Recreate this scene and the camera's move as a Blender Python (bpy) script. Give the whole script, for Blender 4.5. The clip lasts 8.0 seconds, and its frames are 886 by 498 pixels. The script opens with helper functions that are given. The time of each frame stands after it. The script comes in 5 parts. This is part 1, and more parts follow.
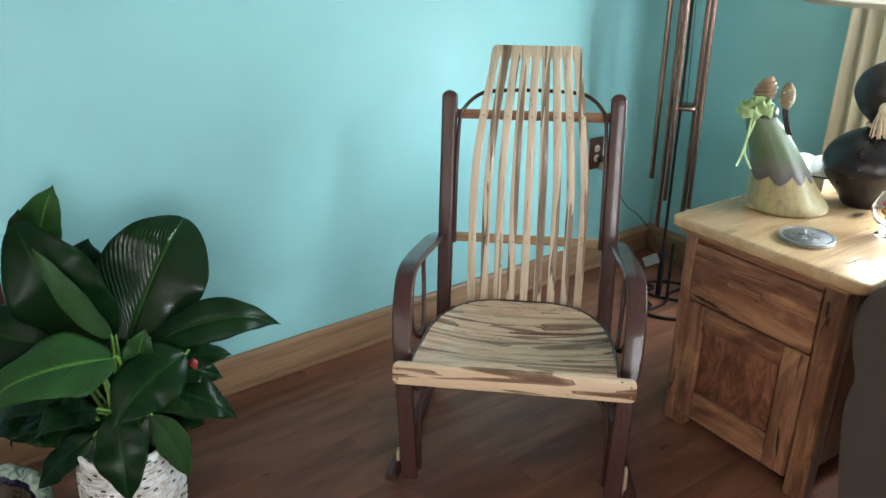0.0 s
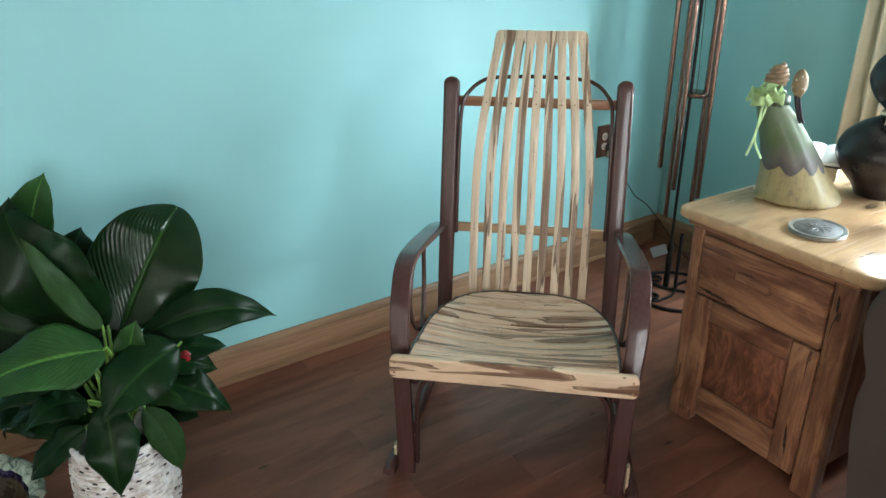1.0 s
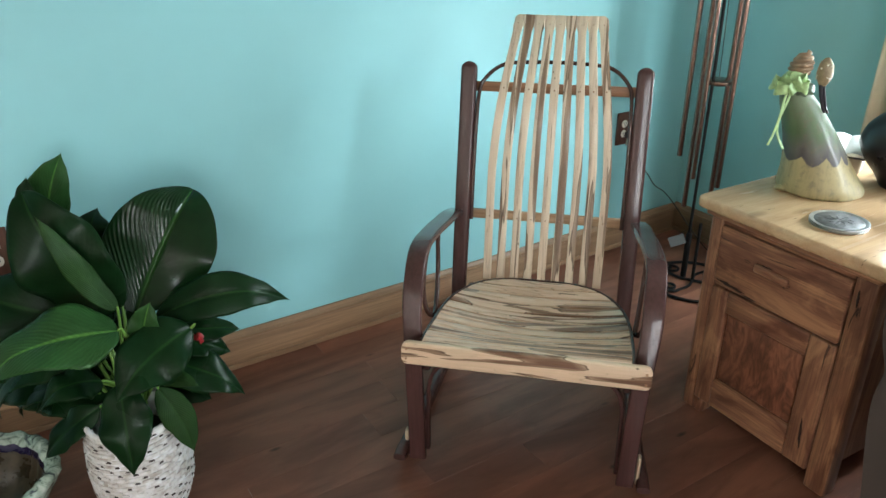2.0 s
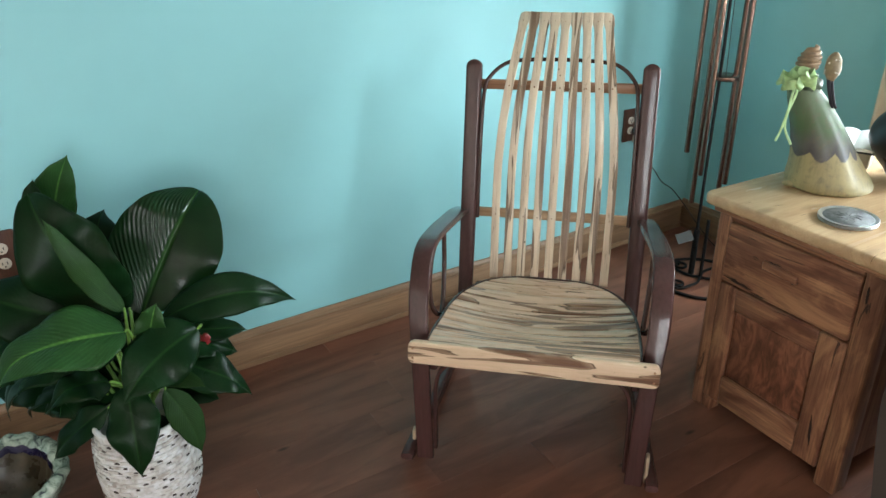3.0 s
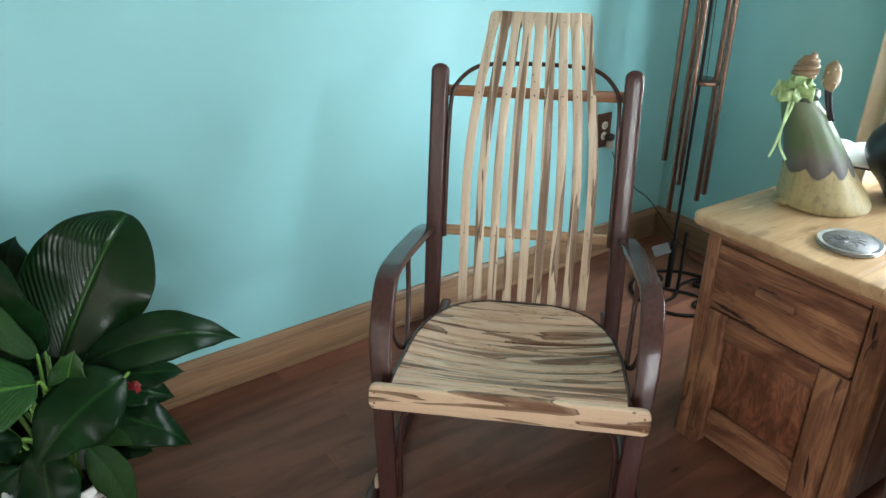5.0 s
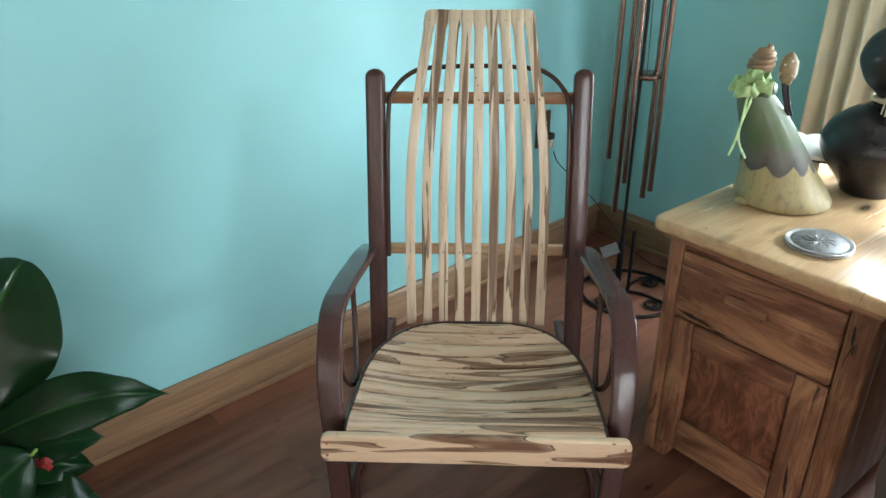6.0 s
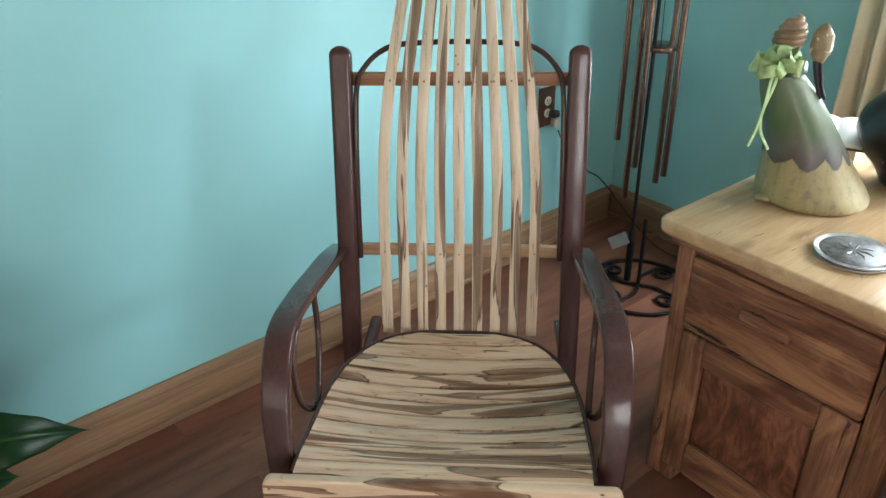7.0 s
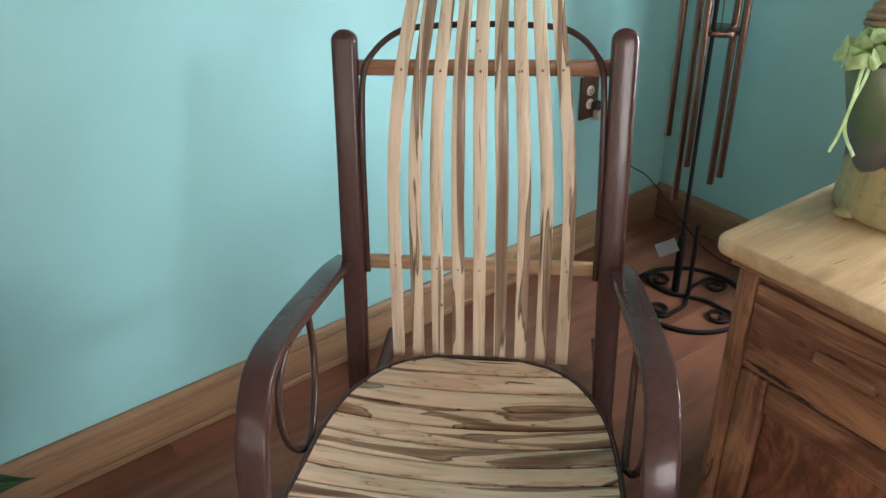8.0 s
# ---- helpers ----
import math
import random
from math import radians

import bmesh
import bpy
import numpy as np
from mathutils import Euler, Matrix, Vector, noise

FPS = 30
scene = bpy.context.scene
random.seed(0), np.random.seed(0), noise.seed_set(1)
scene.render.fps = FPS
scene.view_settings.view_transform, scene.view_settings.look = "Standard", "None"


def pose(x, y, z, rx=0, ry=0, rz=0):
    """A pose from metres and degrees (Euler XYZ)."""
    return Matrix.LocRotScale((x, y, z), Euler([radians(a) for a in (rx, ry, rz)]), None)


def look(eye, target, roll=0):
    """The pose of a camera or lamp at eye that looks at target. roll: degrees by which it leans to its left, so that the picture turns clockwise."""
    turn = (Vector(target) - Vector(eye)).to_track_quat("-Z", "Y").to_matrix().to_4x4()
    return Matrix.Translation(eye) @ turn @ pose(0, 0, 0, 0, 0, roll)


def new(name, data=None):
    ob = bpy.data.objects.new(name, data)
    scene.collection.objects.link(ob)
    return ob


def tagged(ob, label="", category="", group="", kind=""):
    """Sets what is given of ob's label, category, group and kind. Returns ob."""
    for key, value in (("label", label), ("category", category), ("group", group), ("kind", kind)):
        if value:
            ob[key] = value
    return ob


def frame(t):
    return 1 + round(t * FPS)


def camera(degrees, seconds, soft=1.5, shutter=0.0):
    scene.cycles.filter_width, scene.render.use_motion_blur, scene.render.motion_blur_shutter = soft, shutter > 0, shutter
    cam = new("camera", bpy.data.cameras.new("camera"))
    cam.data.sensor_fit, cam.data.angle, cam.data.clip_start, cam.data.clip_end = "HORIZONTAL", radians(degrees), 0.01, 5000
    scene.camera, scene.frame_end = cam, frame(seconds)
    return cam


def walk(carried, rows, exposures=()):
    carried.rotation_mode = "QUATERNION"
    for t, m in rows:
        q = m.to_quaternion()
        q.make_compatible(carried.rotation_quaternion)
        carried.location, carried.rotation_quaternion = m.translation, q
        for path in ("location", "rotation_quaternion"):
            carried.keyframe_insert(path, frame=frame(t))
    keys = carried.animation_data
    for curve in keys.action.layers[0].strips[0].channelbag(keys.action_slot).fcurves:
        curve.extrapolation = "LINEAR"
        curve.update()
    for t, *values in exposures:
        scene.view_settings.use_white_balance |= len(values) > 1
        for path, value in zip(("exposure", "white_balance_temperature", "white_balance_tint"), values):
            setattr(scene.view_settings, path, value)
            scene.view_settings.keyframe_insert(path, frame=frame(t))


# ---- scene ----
cam = camera(62.0, 8.0, soft=1.5)
PATH = [
    (0, (0.05, 0.057, 1.459), (-0.141, 1.889, 0.68), -0.3),
    (0.5, (0.063, 0.079, 1.449), (-0.138, 1.909, 0.668), -0.4),
    (1, (0.078, 0.108, 1.449), (-0.143, 1.923, 0.638), -0.4),
    (1.5, (0.084, 0.116, 1.451), (-0.16, 1.918, 0.617), -0.0),
    (2, (0.087, 0.121, 1.449), (-0.18, 1.912, 0.601), -0.1),
    (3.5, (0.093, 0.135, 1.449), (-0.196, 1.921, 0.596), -0.9),
    (4, (0.112, 0.147, 1.441), (-0.17, 1.937, 0.594), -0.8),
    (4.2, (0.127, 0.154, 1.436), (-0.161, 1.943, 0.59), -1.0),
    (5.3, (0.018, 0.433, 1.443), (-0.085, 2.226, 0.562), 0.5),
    (5.5, (0.008, 0.47, 1.435), (-0.04, 2.267, 0.559), 0.2),
    (6, (-0.012, 0.524, 1.43), (0.0, 2.316, 0.542), -0.4),
    (6.5, (0.026, 0.632, 1.417), (0.01, 2.396, 0.474), -0.9),
    (7, (0.101, 0.766, 1.404), (0.045, 2.514, 0.434), -1.4),
    (7.5, (0.152, 0.874, 1.377), (0.006, 2.605, 0.385), -2.6),
    (8, (0.15, 0.997, 1.348), (-0.028, 2.718, 0.344), -2.4),
]
walk(cam, [(t, look(eye, target, roll)) for t, eye, target, roll in PATH], [(0, -0.02, 6500, 10), (4.2, -0.02, 6500, 10), (6.0, -0.02, 6500, 10), (7.0, -0.09, 6700, 13), (8.0, -0.10, 7050, 19)])

# ---- world and light ----
world = bpy.data.worlds.new("sky_world")
scene.world = world
world.use_nodes = True
wn = world.node_tree
sky = wn.nodes.new("ShaderNodeTexSky")
sky.sky_type = "NISHITA"
sky.sun_disc = False
sky.sun_elevation, sky.sun_rotation = radians(38), radians(100)
wn.links.new(sky.outputs[0], wn.nodes["Background"].inputs[0])
wn.nodes["Background"].inputs[1].default_value = 0.12
scene.view_settings.exposure = 0.0

# ---- the room's axes: the corner, along the left wall, along the right wall ----
CORNER = Vector((0.719, 3.599, 0))
LEFT = Vector((math.cos(radians(221.5)), math.sin(radians(221.5)), 0))
RIGHT = Vector((math.cos(radians(-50.5)), math.sin(radians(-50.5)), 0))
# room space: x along the right wall from the corner, y along the left wall, z up
ROOM = Matrix(((RIGHT.x, LEFT.x, 0, CORNER.x), (RIGHT.y, LEFT.y, 0, CORNER.y), (0, 0, 1, 0), (0, 0, 0, 1)))
LEN_R, LEN_L, HIGH, THICK = 4.7, 4.5, 2.5, 0.14


def area_lamp(name, m, sx, sy, watts, colour):
    data = bpy.data.lights.new(name, "AREA")
    data.shape, data.size, data.size_y, data.energy, data.color = "RECTANGLE", sx, sy, watts, colour
    ob = new(name, data)
    ob.matrix_world = m
    return ob


def facing(eye, way):
    return look(eye, Vector(eye) + Vector(way))


# window openings: (start, end, sill, head) along their wall
WIN_RIGHT = (0.95, 2.95, 0.50, 1.78)
# the next two openings are out of view, added for fill light
WIN_BACK = (1.3, 3.3, 0.85, 2.15)
WIN_SIDE = (2.75, 4.35, 0.75, 2.05)
# skylight comes down through the near half of the window beside the table
area_lamp("window_daylight", facing(ROOM @ Vector((1.54, -0.10, 1.06)), LEFT + Vector((0, 0, -0.45))), 0.96, 0.94, 98, (0.80, 0.94, 1.0))
# small second lamp added in this opening to cast the chair post's faint shadow
area_lamp("window_skylight", facing(ROOM @ Vector((2.66, -0.09, 1.53)), LEFT - RIGHT * 0.4 + Vector((0, 0, -0.4))), 0.34, 0.36, 28, (0.80, 0.94, 1.0))
# warm fill lamp in the unseen back opening, added for the right wall
mid = (WIN_BACK[0] + WIN_BACK[1]) / 2
area_lamp("window_daylight", facing(ROOM @ Vector((mid, LEN_L + 0.10, 1.5)), -LEFT), 1.95, 1.26, 15, (1.0, 0.86, 0.70))
# fill lamp in the unseen side opening, added to lift the left wall
mid = (WIN_SIDE[0] + WIN_SIDE[1]) / 2
area_lamp("window_daylight", facing(ROOM @ Vector((LEN_R + 0.10, mid, 1.40)), -RIGHT + Vector((0, 0, -0.15))), 1.50, 1.20, 60, (0.93, 0.97, 0.99))


# ---- materials ----
class Nodes:
    """A small builder for node materials."""

    def __init__(self, name, rough=0.5, metal=0.0, spec=0.5):
        self.mat = bpy.data.materials.new(name)
        self.mat.use_nodes = True
        self.tree = self.mat.node_tree
        self.bsdf = self.tree.nodes["Principled BSDF"]
        self.bsdf.inputs["Roughness"].default_value = rough
        self.bsdf.inputs["Metallic"].default_value = metal
        self.bsdf.inputs["Specular IOR Level"].default_value = spec

    def node(self, kind, **values):
        n = self.tree.nodes.new(kind)
        for key, value in values.items():
            n.inputs[key.replace("_", " ")].default_value = value
        return n

    def link(self, a, b):
        self.tree.links.new(a, b)

    def coords(self, scale=(1, 1, 1), turn=(0, 0, 0), shift=0.0, space="Object"):
        tc = self.node("ShaderNodeTexCoord")
        mp = self.node("ShaderNodeMapping")
        mp.inputs["Scale"].default_value = scale
        mp.inputs["Rotation"].default_value = turn
        src = tc.outputs[space]
        if shift:
            info = self.node("ShaderNodeObjectInfo")
            mul = self.node("ShaderNodeVectorMath")
            mul.operation = "SCALE"
            mul.inputs[0].default_value = (1.0, 0.73, 1.37)
            self.link(info.outputs["Random"], mul.inputs["Scale"])
            big = self.node("ShaderNodeVectorMath")
            big.operation = "SCALE"
            big.inputs["Scale"].default_value = shift
            self.link(mul.outputs[0], big.inputs[0])
            add = self.node("ShaderNodeVectorMath")
            self.link(src, add.inputs[0])
            self.link(big.outputs[0], add.inputs[1])
            src = add.outputs[0]
        self.link(src, mp.inputs[0])
        return mp.outputs[0]

    def noise(self, vec, scale, detail=4.0, rough=0.55, distort=0.0):
        n = self.node("ShaderNodeTexNoise", Scale=scale, Detail=detail, Roughness=rough, Distortion=distort)
        self.link(vec, n.inputs["Vector"])
        return n.outputs["Fac"]

    def ramp(self, fac, stops):
        n = self.node("ShaderNodeValToRGB")
        els = n.color_ramp.elements
        while len(els) < len(stops):
            els.new(0.5)
        for e, (p, c) in zip(els, stops):
            e.position, e.color = p, (*c, 1) if len(c) == 3 else c
        self.link(fac, n.inputs[0])
        return n.outputs[0]

    def mix(self, fac, a, b, mode="MIX"):
        n = self.node("ShaderNodeMix")
        n.data_type, n.blend_type = "RGBA", mode
        for sock, v in ((n.inputs[0], fac), (n.inputs[6], a), (n.inputs[7], b)):
            if isinstance(v, (int, float)):
                sock.default_value = v
            elif isinstance(v, tuple):
                sock.default_value = (*v, 1)
            else:
                self.link(v, sock)
        return n.outputs[2]

    def colour(self, out):
        if isinstance(out, tuple):
            self.bsdf.inputs["Base Color"].default_value = (*out, 1)
        else:
            self.link(out, self.bsdf.inputs["Base Color"])
        return self

    def rough(self, out):
        self.link(out, self.bsdf.inputs["Roughness"])
        return self

    def bump(self, fac, strength=0.2, dist=0.002):
        n = self.node("ShaderNodeBump", Strength=strength, Distance=dist)
        self.link(fac, n.inputs["Height"])
        self.link(n.outputs[0], self.bsdf.inputs["Normal"])
        return self


def spalted(name, figure, along, pale, tan, brown, rough=0.28, cut=0.56, bend=0.5, spread=0.0, bands=0.6, coat=0.20):
    """Pale maple with brown flames in it, each with a thin dark outline. figure: how fine they are along x, y and z;
    along: the grain's axis; spread: how unlike the pieces are; bands: how strong the soft tan bands between the flames are."""
    m = Nodes(name, rough, spec=0.25)
    streak = m.noise(m.coords(figure, shift=9.0), 0.55, 1.6, 0.45, bend)
    if spread:
        info = m.node("ShaderNodeObjectInfo")
        lean = m.node("ShaderNodeMath")
        lean.operation = "MULTIPLY_ADD"
        m.link(info.outputs["Random"], lean.inputs[0])
        lean.inputs[1].default_value = spread
        m.link(streak, lean.inputs[2])
        streak = lean.outputs[0]
        cut += spread / 2
    f = [150.0, 150.0, 150.0]
    f[along] = 4.0
    if along == 2:
        f[1] = 8.0
    grain = m.noise(m.coords(tuple(f), shift=5.0), 1.0, 3, 0.6)
    slow = [c * 2.1 for c in figure]
    wash = m.noise(m.coords(tuple(slow), shift=13.0), 0.6, 2.5, 0.5, bend * 0.8)
    base = m.ramp(grain, [(0.25, tuple((a + 2 * b) / 3 for a, b in zip(tan, pale))), (0.55, pale)])
    base = m.mix(m.ramp(wash, [(0.47, (0, 0, 0)), (0.60, (bands,) * 3), (0.72, (bands * 0.7,) * 3)]), base, tan)
    # fine dark pencil lines where the soft bands end
    base = m.mix(m.ramp(wash, [(0.590, (0, 0, 0)), (0.600, (bands * 0.9,) * 3), (0.612, (0, 0, 0))]), base, tuple(c * 0.55 for c in brown))
    inner = m.mix(m.ramp(streak, [(cut + 0.02, (0, 0, 0)), (cut + 0.13, (1, 1, 1))]), tuple((c + 1.2 * d) / 2.1 for c, d in zip(tan, brown)), brown)
    inner = m.mix(m.ramp(grain, [(0.34, (0.6, 0.6, 0.6)), (0.58, (0, 0, 0))]), inner, tuple(c * 0.6 for c in brown))
    col = m.mix(m.ramp(streak, [(cut, (0, 0, 0)), (cut + 0.012, (0.85, 0.85, 0.85)), (cut + 0.06, (1, 1, 1))]), base, inner)
    edge = m.ramp(streak, [(cut - 0.005, (0, 0, 0)), (cut + 0.005, (1.0,) * 3), (cut + 0.024, (0, 0, 0))])
    col = m.mix(edge, col, tuple(c * 0.42 for c in brown))
    # pin knots
    k = m.node("ShaderNodeTexVoronoi", Scale=1.0)
    kv = [26.0, 26.0, 26.0]
    kv[along] = 13.0
    m.link(m.coords(tuple(kv), shift=6.0), k.inputs["Vector"])
    col = m.mix(m.ramp(k.outputs["Distance"], [(0.035, (0.85, 0.85, 0.85)), (0.075, (0, 0, 0))]), col, tuple(c * 0.25 for c in brown))
    m.colour(col).bump(grain, 0.05, 0.0005)
    m.rough(m.ramp(wash, [(0.3, (rough - 0.04,) * 3), (0.7, (rough + 0.06,) * 3)]))
    m.bsdf.inputs["Coat Weight"].default_value = coat
    m.bsdf.inputs["Coat Roughness"].default_value = 0.13
    return m.mat


def sleek(name, colour, along, rough=0.26):
    """Lacquered dark wood with a fine even grain."""
    m = Nodes(name, rough, spec=0.3)
    f = [120.0] * 3
    f[along] = 6.0
    grain = m.noise(m.coords(tuple(f)), 1.0, 3, 0.6)
    m.colour(m.ramp(grain, [(0.3, tuple(c * 0.82 for c in colour)), (0.7, tuple(c * 1.15 for c in colour))]))
    m.bsdf.inputs["Coat Weight"].default_value = 0.26
    m.bsdf.inputs["Coat Roughness"].default_value = 0.07
    return m.mat


def plain_wood(name, along, light, dark, rough=0.4, ring=9.0, shift=7.0, knots=0.0, cracks=False, swirl=1.2, stretch=0.28, fine=0.4, patch=0.0, spec=0.36):
    m = Nodes(name, rough, spec=spec)
    s = [ring * 3.2] * 3
    s[along] = ring * stretch
    v = m.coords(tuple(s), shift=shift)
    figure = m.noise(v, 0.6, 4, 0.55, swirl)
    f = [240.0] * 3
    f[along] = 7.0
    grain = m.noise(m.coords(tuple(f), shift=shift), 1.0, 3, 0.6)
    col = m.ramp(figure, [(0.28, dark), (0.48, tuple((a + b) / 2 for a, b in zip(light, dark))), (0.62, light)])
    col = m.mix(m.ramp(grain, [(0.35, (fine,) * 3), (0.62, (0, 0, 0))]), col, tuple(c * 0.62 for c in dark))
    if patch:
        pv = [11.0] * 3
        pv[along] = 4.0
        blot = m.noise(m.coords(tuple(pv), shift=shift), 1.0, 5, 0.6, 1.2)
        col = m.mix(m.ramp(blot, [(0.52, (0, 0, 0)), (0.66, (patch,) * 3)]), col, (dark[0] * 0.62, dark[1] * 0.5, dark[2] * 0.5))
        col = m.mix(m.ramp(blot, [(0.30, (patch * 0.8,) * 3), (0.44, (0, 0, 0))]), col, (light[0] * 1.25, light[1] * 1.3, light[2] * 1.25))
    if knots:
        kv = [9.0] * 3
        kv[along] = 3.5
        k = m.node("ShaderNodeTexVoronoi", Scale=1.0)
        m.link(m.coords(tuple(kv), shift=shift), k.inputs["Vector"])
        spot = m.ramp(k.outputs["Distance"], [(0.05 * knots, (0.95, 0.95, 0.95)), (0.13 * knots, (0.5, 0.5, 0.5)), (0.22 * knots, (0, 0, 0))])
        col = m.mix(spot, col, tuple(c * 0.16 for c in dark))
    if cracks:
        cv = [46.0] * 3
        cv[along] = 6.0
        gap = m.noise(m.coords(tuple(cv), shift=shift), 0.7, 4, 0.65, 1.5)
        col = m.mix(m.ramp(gap, [(0.665, (0, 0, 0)), (0.70, (0.9, 0.9, 0.9))]), col, tuple(c * 0.12 for c in dark))
    m.colour(col).bump(grain, 0.12, 0.0008)
    m.rough(m.ramp(figure, [(0.3, (rough + 0.08,) * 3), (0.7, (rough - 0.05,) * 3)]))
    return m.mat


def painted(name, colour, rough=0.5, vary=0.12, scale=6.0, bump=0.05, metal=0.0, grain=220.0):
    m = Nodes(name, rough, metal)
    big = m.noise(m.coords(), scale, 4)
    fine = m.noise(m.coords(), grain, 3)
    a = tuple(c * (1 - vary) for c in colour)
    b = tuple(min(1, c * (1 + vary)) for c in colour)
    m.colour(m.ramp(big, [(0.3, a), (0.7, b)])).bump(fine, bump, 0.0008)
    m.rough(m.ramp(big, [(0.3, (max(0.02, rough - 0.05),) * 3), (0.7, (min(1, rough + 0.07),) * 3)]))
    return m.mat


SLAT_WOOD = spalted("streaked_maple_upright", (62.0, 3.0, 3.2), 2, (0.73, 0.60, 0.455), (0.54, 0.40, 0.285), (0.21, 0.128, 0.085), cut=0.565, bend=0.7, spread=0.10, bands=0.5)
SEAT_WOOD = spalted("streaked_maple_across", (3.6, 30.0, 6.0), 0, (0.82, 0.580, 0.415), (0.62, 0.375, 0.240), (0.215, 0.098, 0.052), 0.30, cut=0.535, bend=1.4, spread=0.06, bands=0.75, coat=0.32)
BOARD_WOOD = spalted("flamed_maple_front", (4.4, 4.0, 52.0), 0, (0.70, 0.525, 0.37), (0.56, 0.395, 0.265), (0.175, 0.088, 0.052), cut=0.508, bend=1.7, bands=0.3)
WALNUT = sleek("dark_bent_walnut", (0.066, 0.0290, 0.0268), 2, 0.23)
HOOP = sleek("dark_bent_rod", (0.058, 0.028, 0.023), 2, 0.22)
RAIL_WOOD = plain_wood("orange_brown_rail", 0, (0.42, 0.22, 0.12), (0.22, 0.10, 0.055), 0.35, 10.0)
PALE_RAIL = plain_wood("pale_rail", 0, (0.55, 0.38, 0.24), (0.34, 0.2, 0.11), 0.35, 10.0)
PLUG = plain_wood("pale_plug", 2, (0.56, 0.44, 0.31), (0.44, 0.32, 0.22), 0.4)
# the table's own wood, made paler on top for the light it catches
TABLE_TOP_LIT = plain_wood("knotty_top_lit", 1, (0.59, 0.405, 0.235), (0.45, 0.280, 0.150), 0.22, 6.0, knots=1.0, cracks=True, swirl=1.8, fine=0.25, patch=0.22)
TABLE_TOP_LIT.node_tree.nodes["Principled BSDF"].inputs["Coat Weight"].default_value = 0.35
TABLE_TOP_LIT.node_tree.nodes["Principled BSDF"].inputs["Coat Roughness"].default_value = 0.22
TABLE_X = plain_wood("rustic_honey_across", 0, (0.39, 0.195, 0.105), (0.155, 0.062, 0.038), 0.34, 7.0, cracks=True, swirl=2.3, fine=0.6, patch=0.8)
TABLE_Z = plain_wood("rustic_honey_upright", 2, (0.39, 0.195, 0.105), (0.155, 0.062, 0.038), 0.34, 7.0, cracks=True, swirl=2.3, fine=0.6, patch=0.8)
SPLIT = painted("dark_wood_split", (0.020, 0.010, 0.007), 0.8, 0.3, 60.0, 0.3)
PANEL = plain_wood("burl_panel", 2, (0.27, 0.110, 0.060), (0.085, 0.030, 0.018), 0.34, 9.0, knots=0.0, cracks=False, swirl=4.0, stretch=1.3, fine=0.2, patch=0.6)
FLOOR_WOOD = plain_wood("brown_floorboard", 1, (0.230, 0.092, 0.056), (0.120, 0.045, 0.029), 0.36, 3.2, shift=11.0, knots=0.4, swirl=1.6, stretch=0.5, fine=0.10, patch=0.25, spec=0.28)
BASE_WOOD_X = plain_wood("honey_baseboard_across", 0, (0.325, 0.195, 0.110), (0.205, 0.118, 0.066), 0.4, 7.0)
WALL = painted("turquoise_wall_paint", (0.264, 0.552, 0.574), 0.55, 0.035, 2.2, 0.12, grain=160.0)
# for the two unseen walls: cream chosen to bounce warm light into the room
BOUNCE_WALL = painted("warm_bounce_wall_cream", (0.56, 0.47, 0.38), 0.6, 0.04, 2.2, 0.12, grain=160.0)
# unseen ceiling, toned beige to weaken and warm the light it throws back
CEIL = painted("ceiling_bounce_beige", (0.44, 0.40, 0.345), 0.8, 0.03)
TRIM = painted("white_window_paint", (0.75, 0.73, 0.68), 0.45, 0.04)
COPPER = Nodes("copper_tube", 0.27, 1.0).colour((0.28, 0.172, 0.140)).mat
IRON = Nodes("black_iron", 0.6, spec=0.15).colour((0.009, 0.008, 0.008)).mat
CORD = painted("dark_cord", (0.03, 0.022, 0.018), 0.6)
PLATE_WOOD = plain_wood("dark_switchplate_wood", 2, (0.13, 0.055, 0.035), (0.07, 0.03, 0.02), 0.4)
IVORY = painted("ivory_plastic", (0.62, 0.56, 0.47), 0.4, 0.05)
BLACK_GLAZE = painted("black_lamp_glaze", (0.012, 0.0095, 0.012), 0.30, 0.1, 6.0, 0.0)
SHADE = painted("cream_shade_linen", (0.48, 0.43, 0.35), 0.85, 0.06, 40.0, 0.3)
# daylight passes through the linen
shade_through = SHADE.node_tree.nodes.new("ShaderNodeBsdfTranslucent")
shade_through.inputs["Color"].default_value = (0.48, 0.43, 0.35, 1)
shade_mix = SHADE.node_tree.nodes.new("ShaderNodeMixShader")
shade_mix.inputs[0].default_value = 0.35
SHADE.node_tree.links.new(SHADE.node_tree.nodes["Principled BSDF"].outputs[0], shade_mix.inputs[1])
SHADE.node_tree.links.new(shade_through.outputs[0], shade_mix.inputs[2])
SHADE.node_tree.links.new(shade_mix.outputs[0], SHADE.node_tree.nodes["Material Output"].inputs[0])
TASSEL = painted("cream_tassel_thread", (0.60, 0.50, 0.38), 0.8, 0.15, 60.0, 0.3)
PEWTER = painted("hammered_pewter", (0.66, 0.68, 0.70), 0.36, 0.18, 45.0, 0.4, metal=1.0, grain=90.0)
PEWTER_DARK = painted("tarnished_pewter", (0.20, 0.205, 0.21), 0.5, 0.5, 70.0, 0.5, metal=0.7, grain=120.0)
SOFA = painted("taupe_microfibre", (0.062, 0.046, 0.038), 0.9, 0.12, 10.0, 0.3)
SOIL = painted("dark_soil", (0.02, 0.014, 0.01), 0.95, 0.4, 60.0, 0.8)
PAPER = painted("white_page", (0.82, 0.82, 0.80), 0.6, 0.02)
BOOK_COVER = painted("dark_book_cover", (0.03, 0.03, 0.035), 0.5)
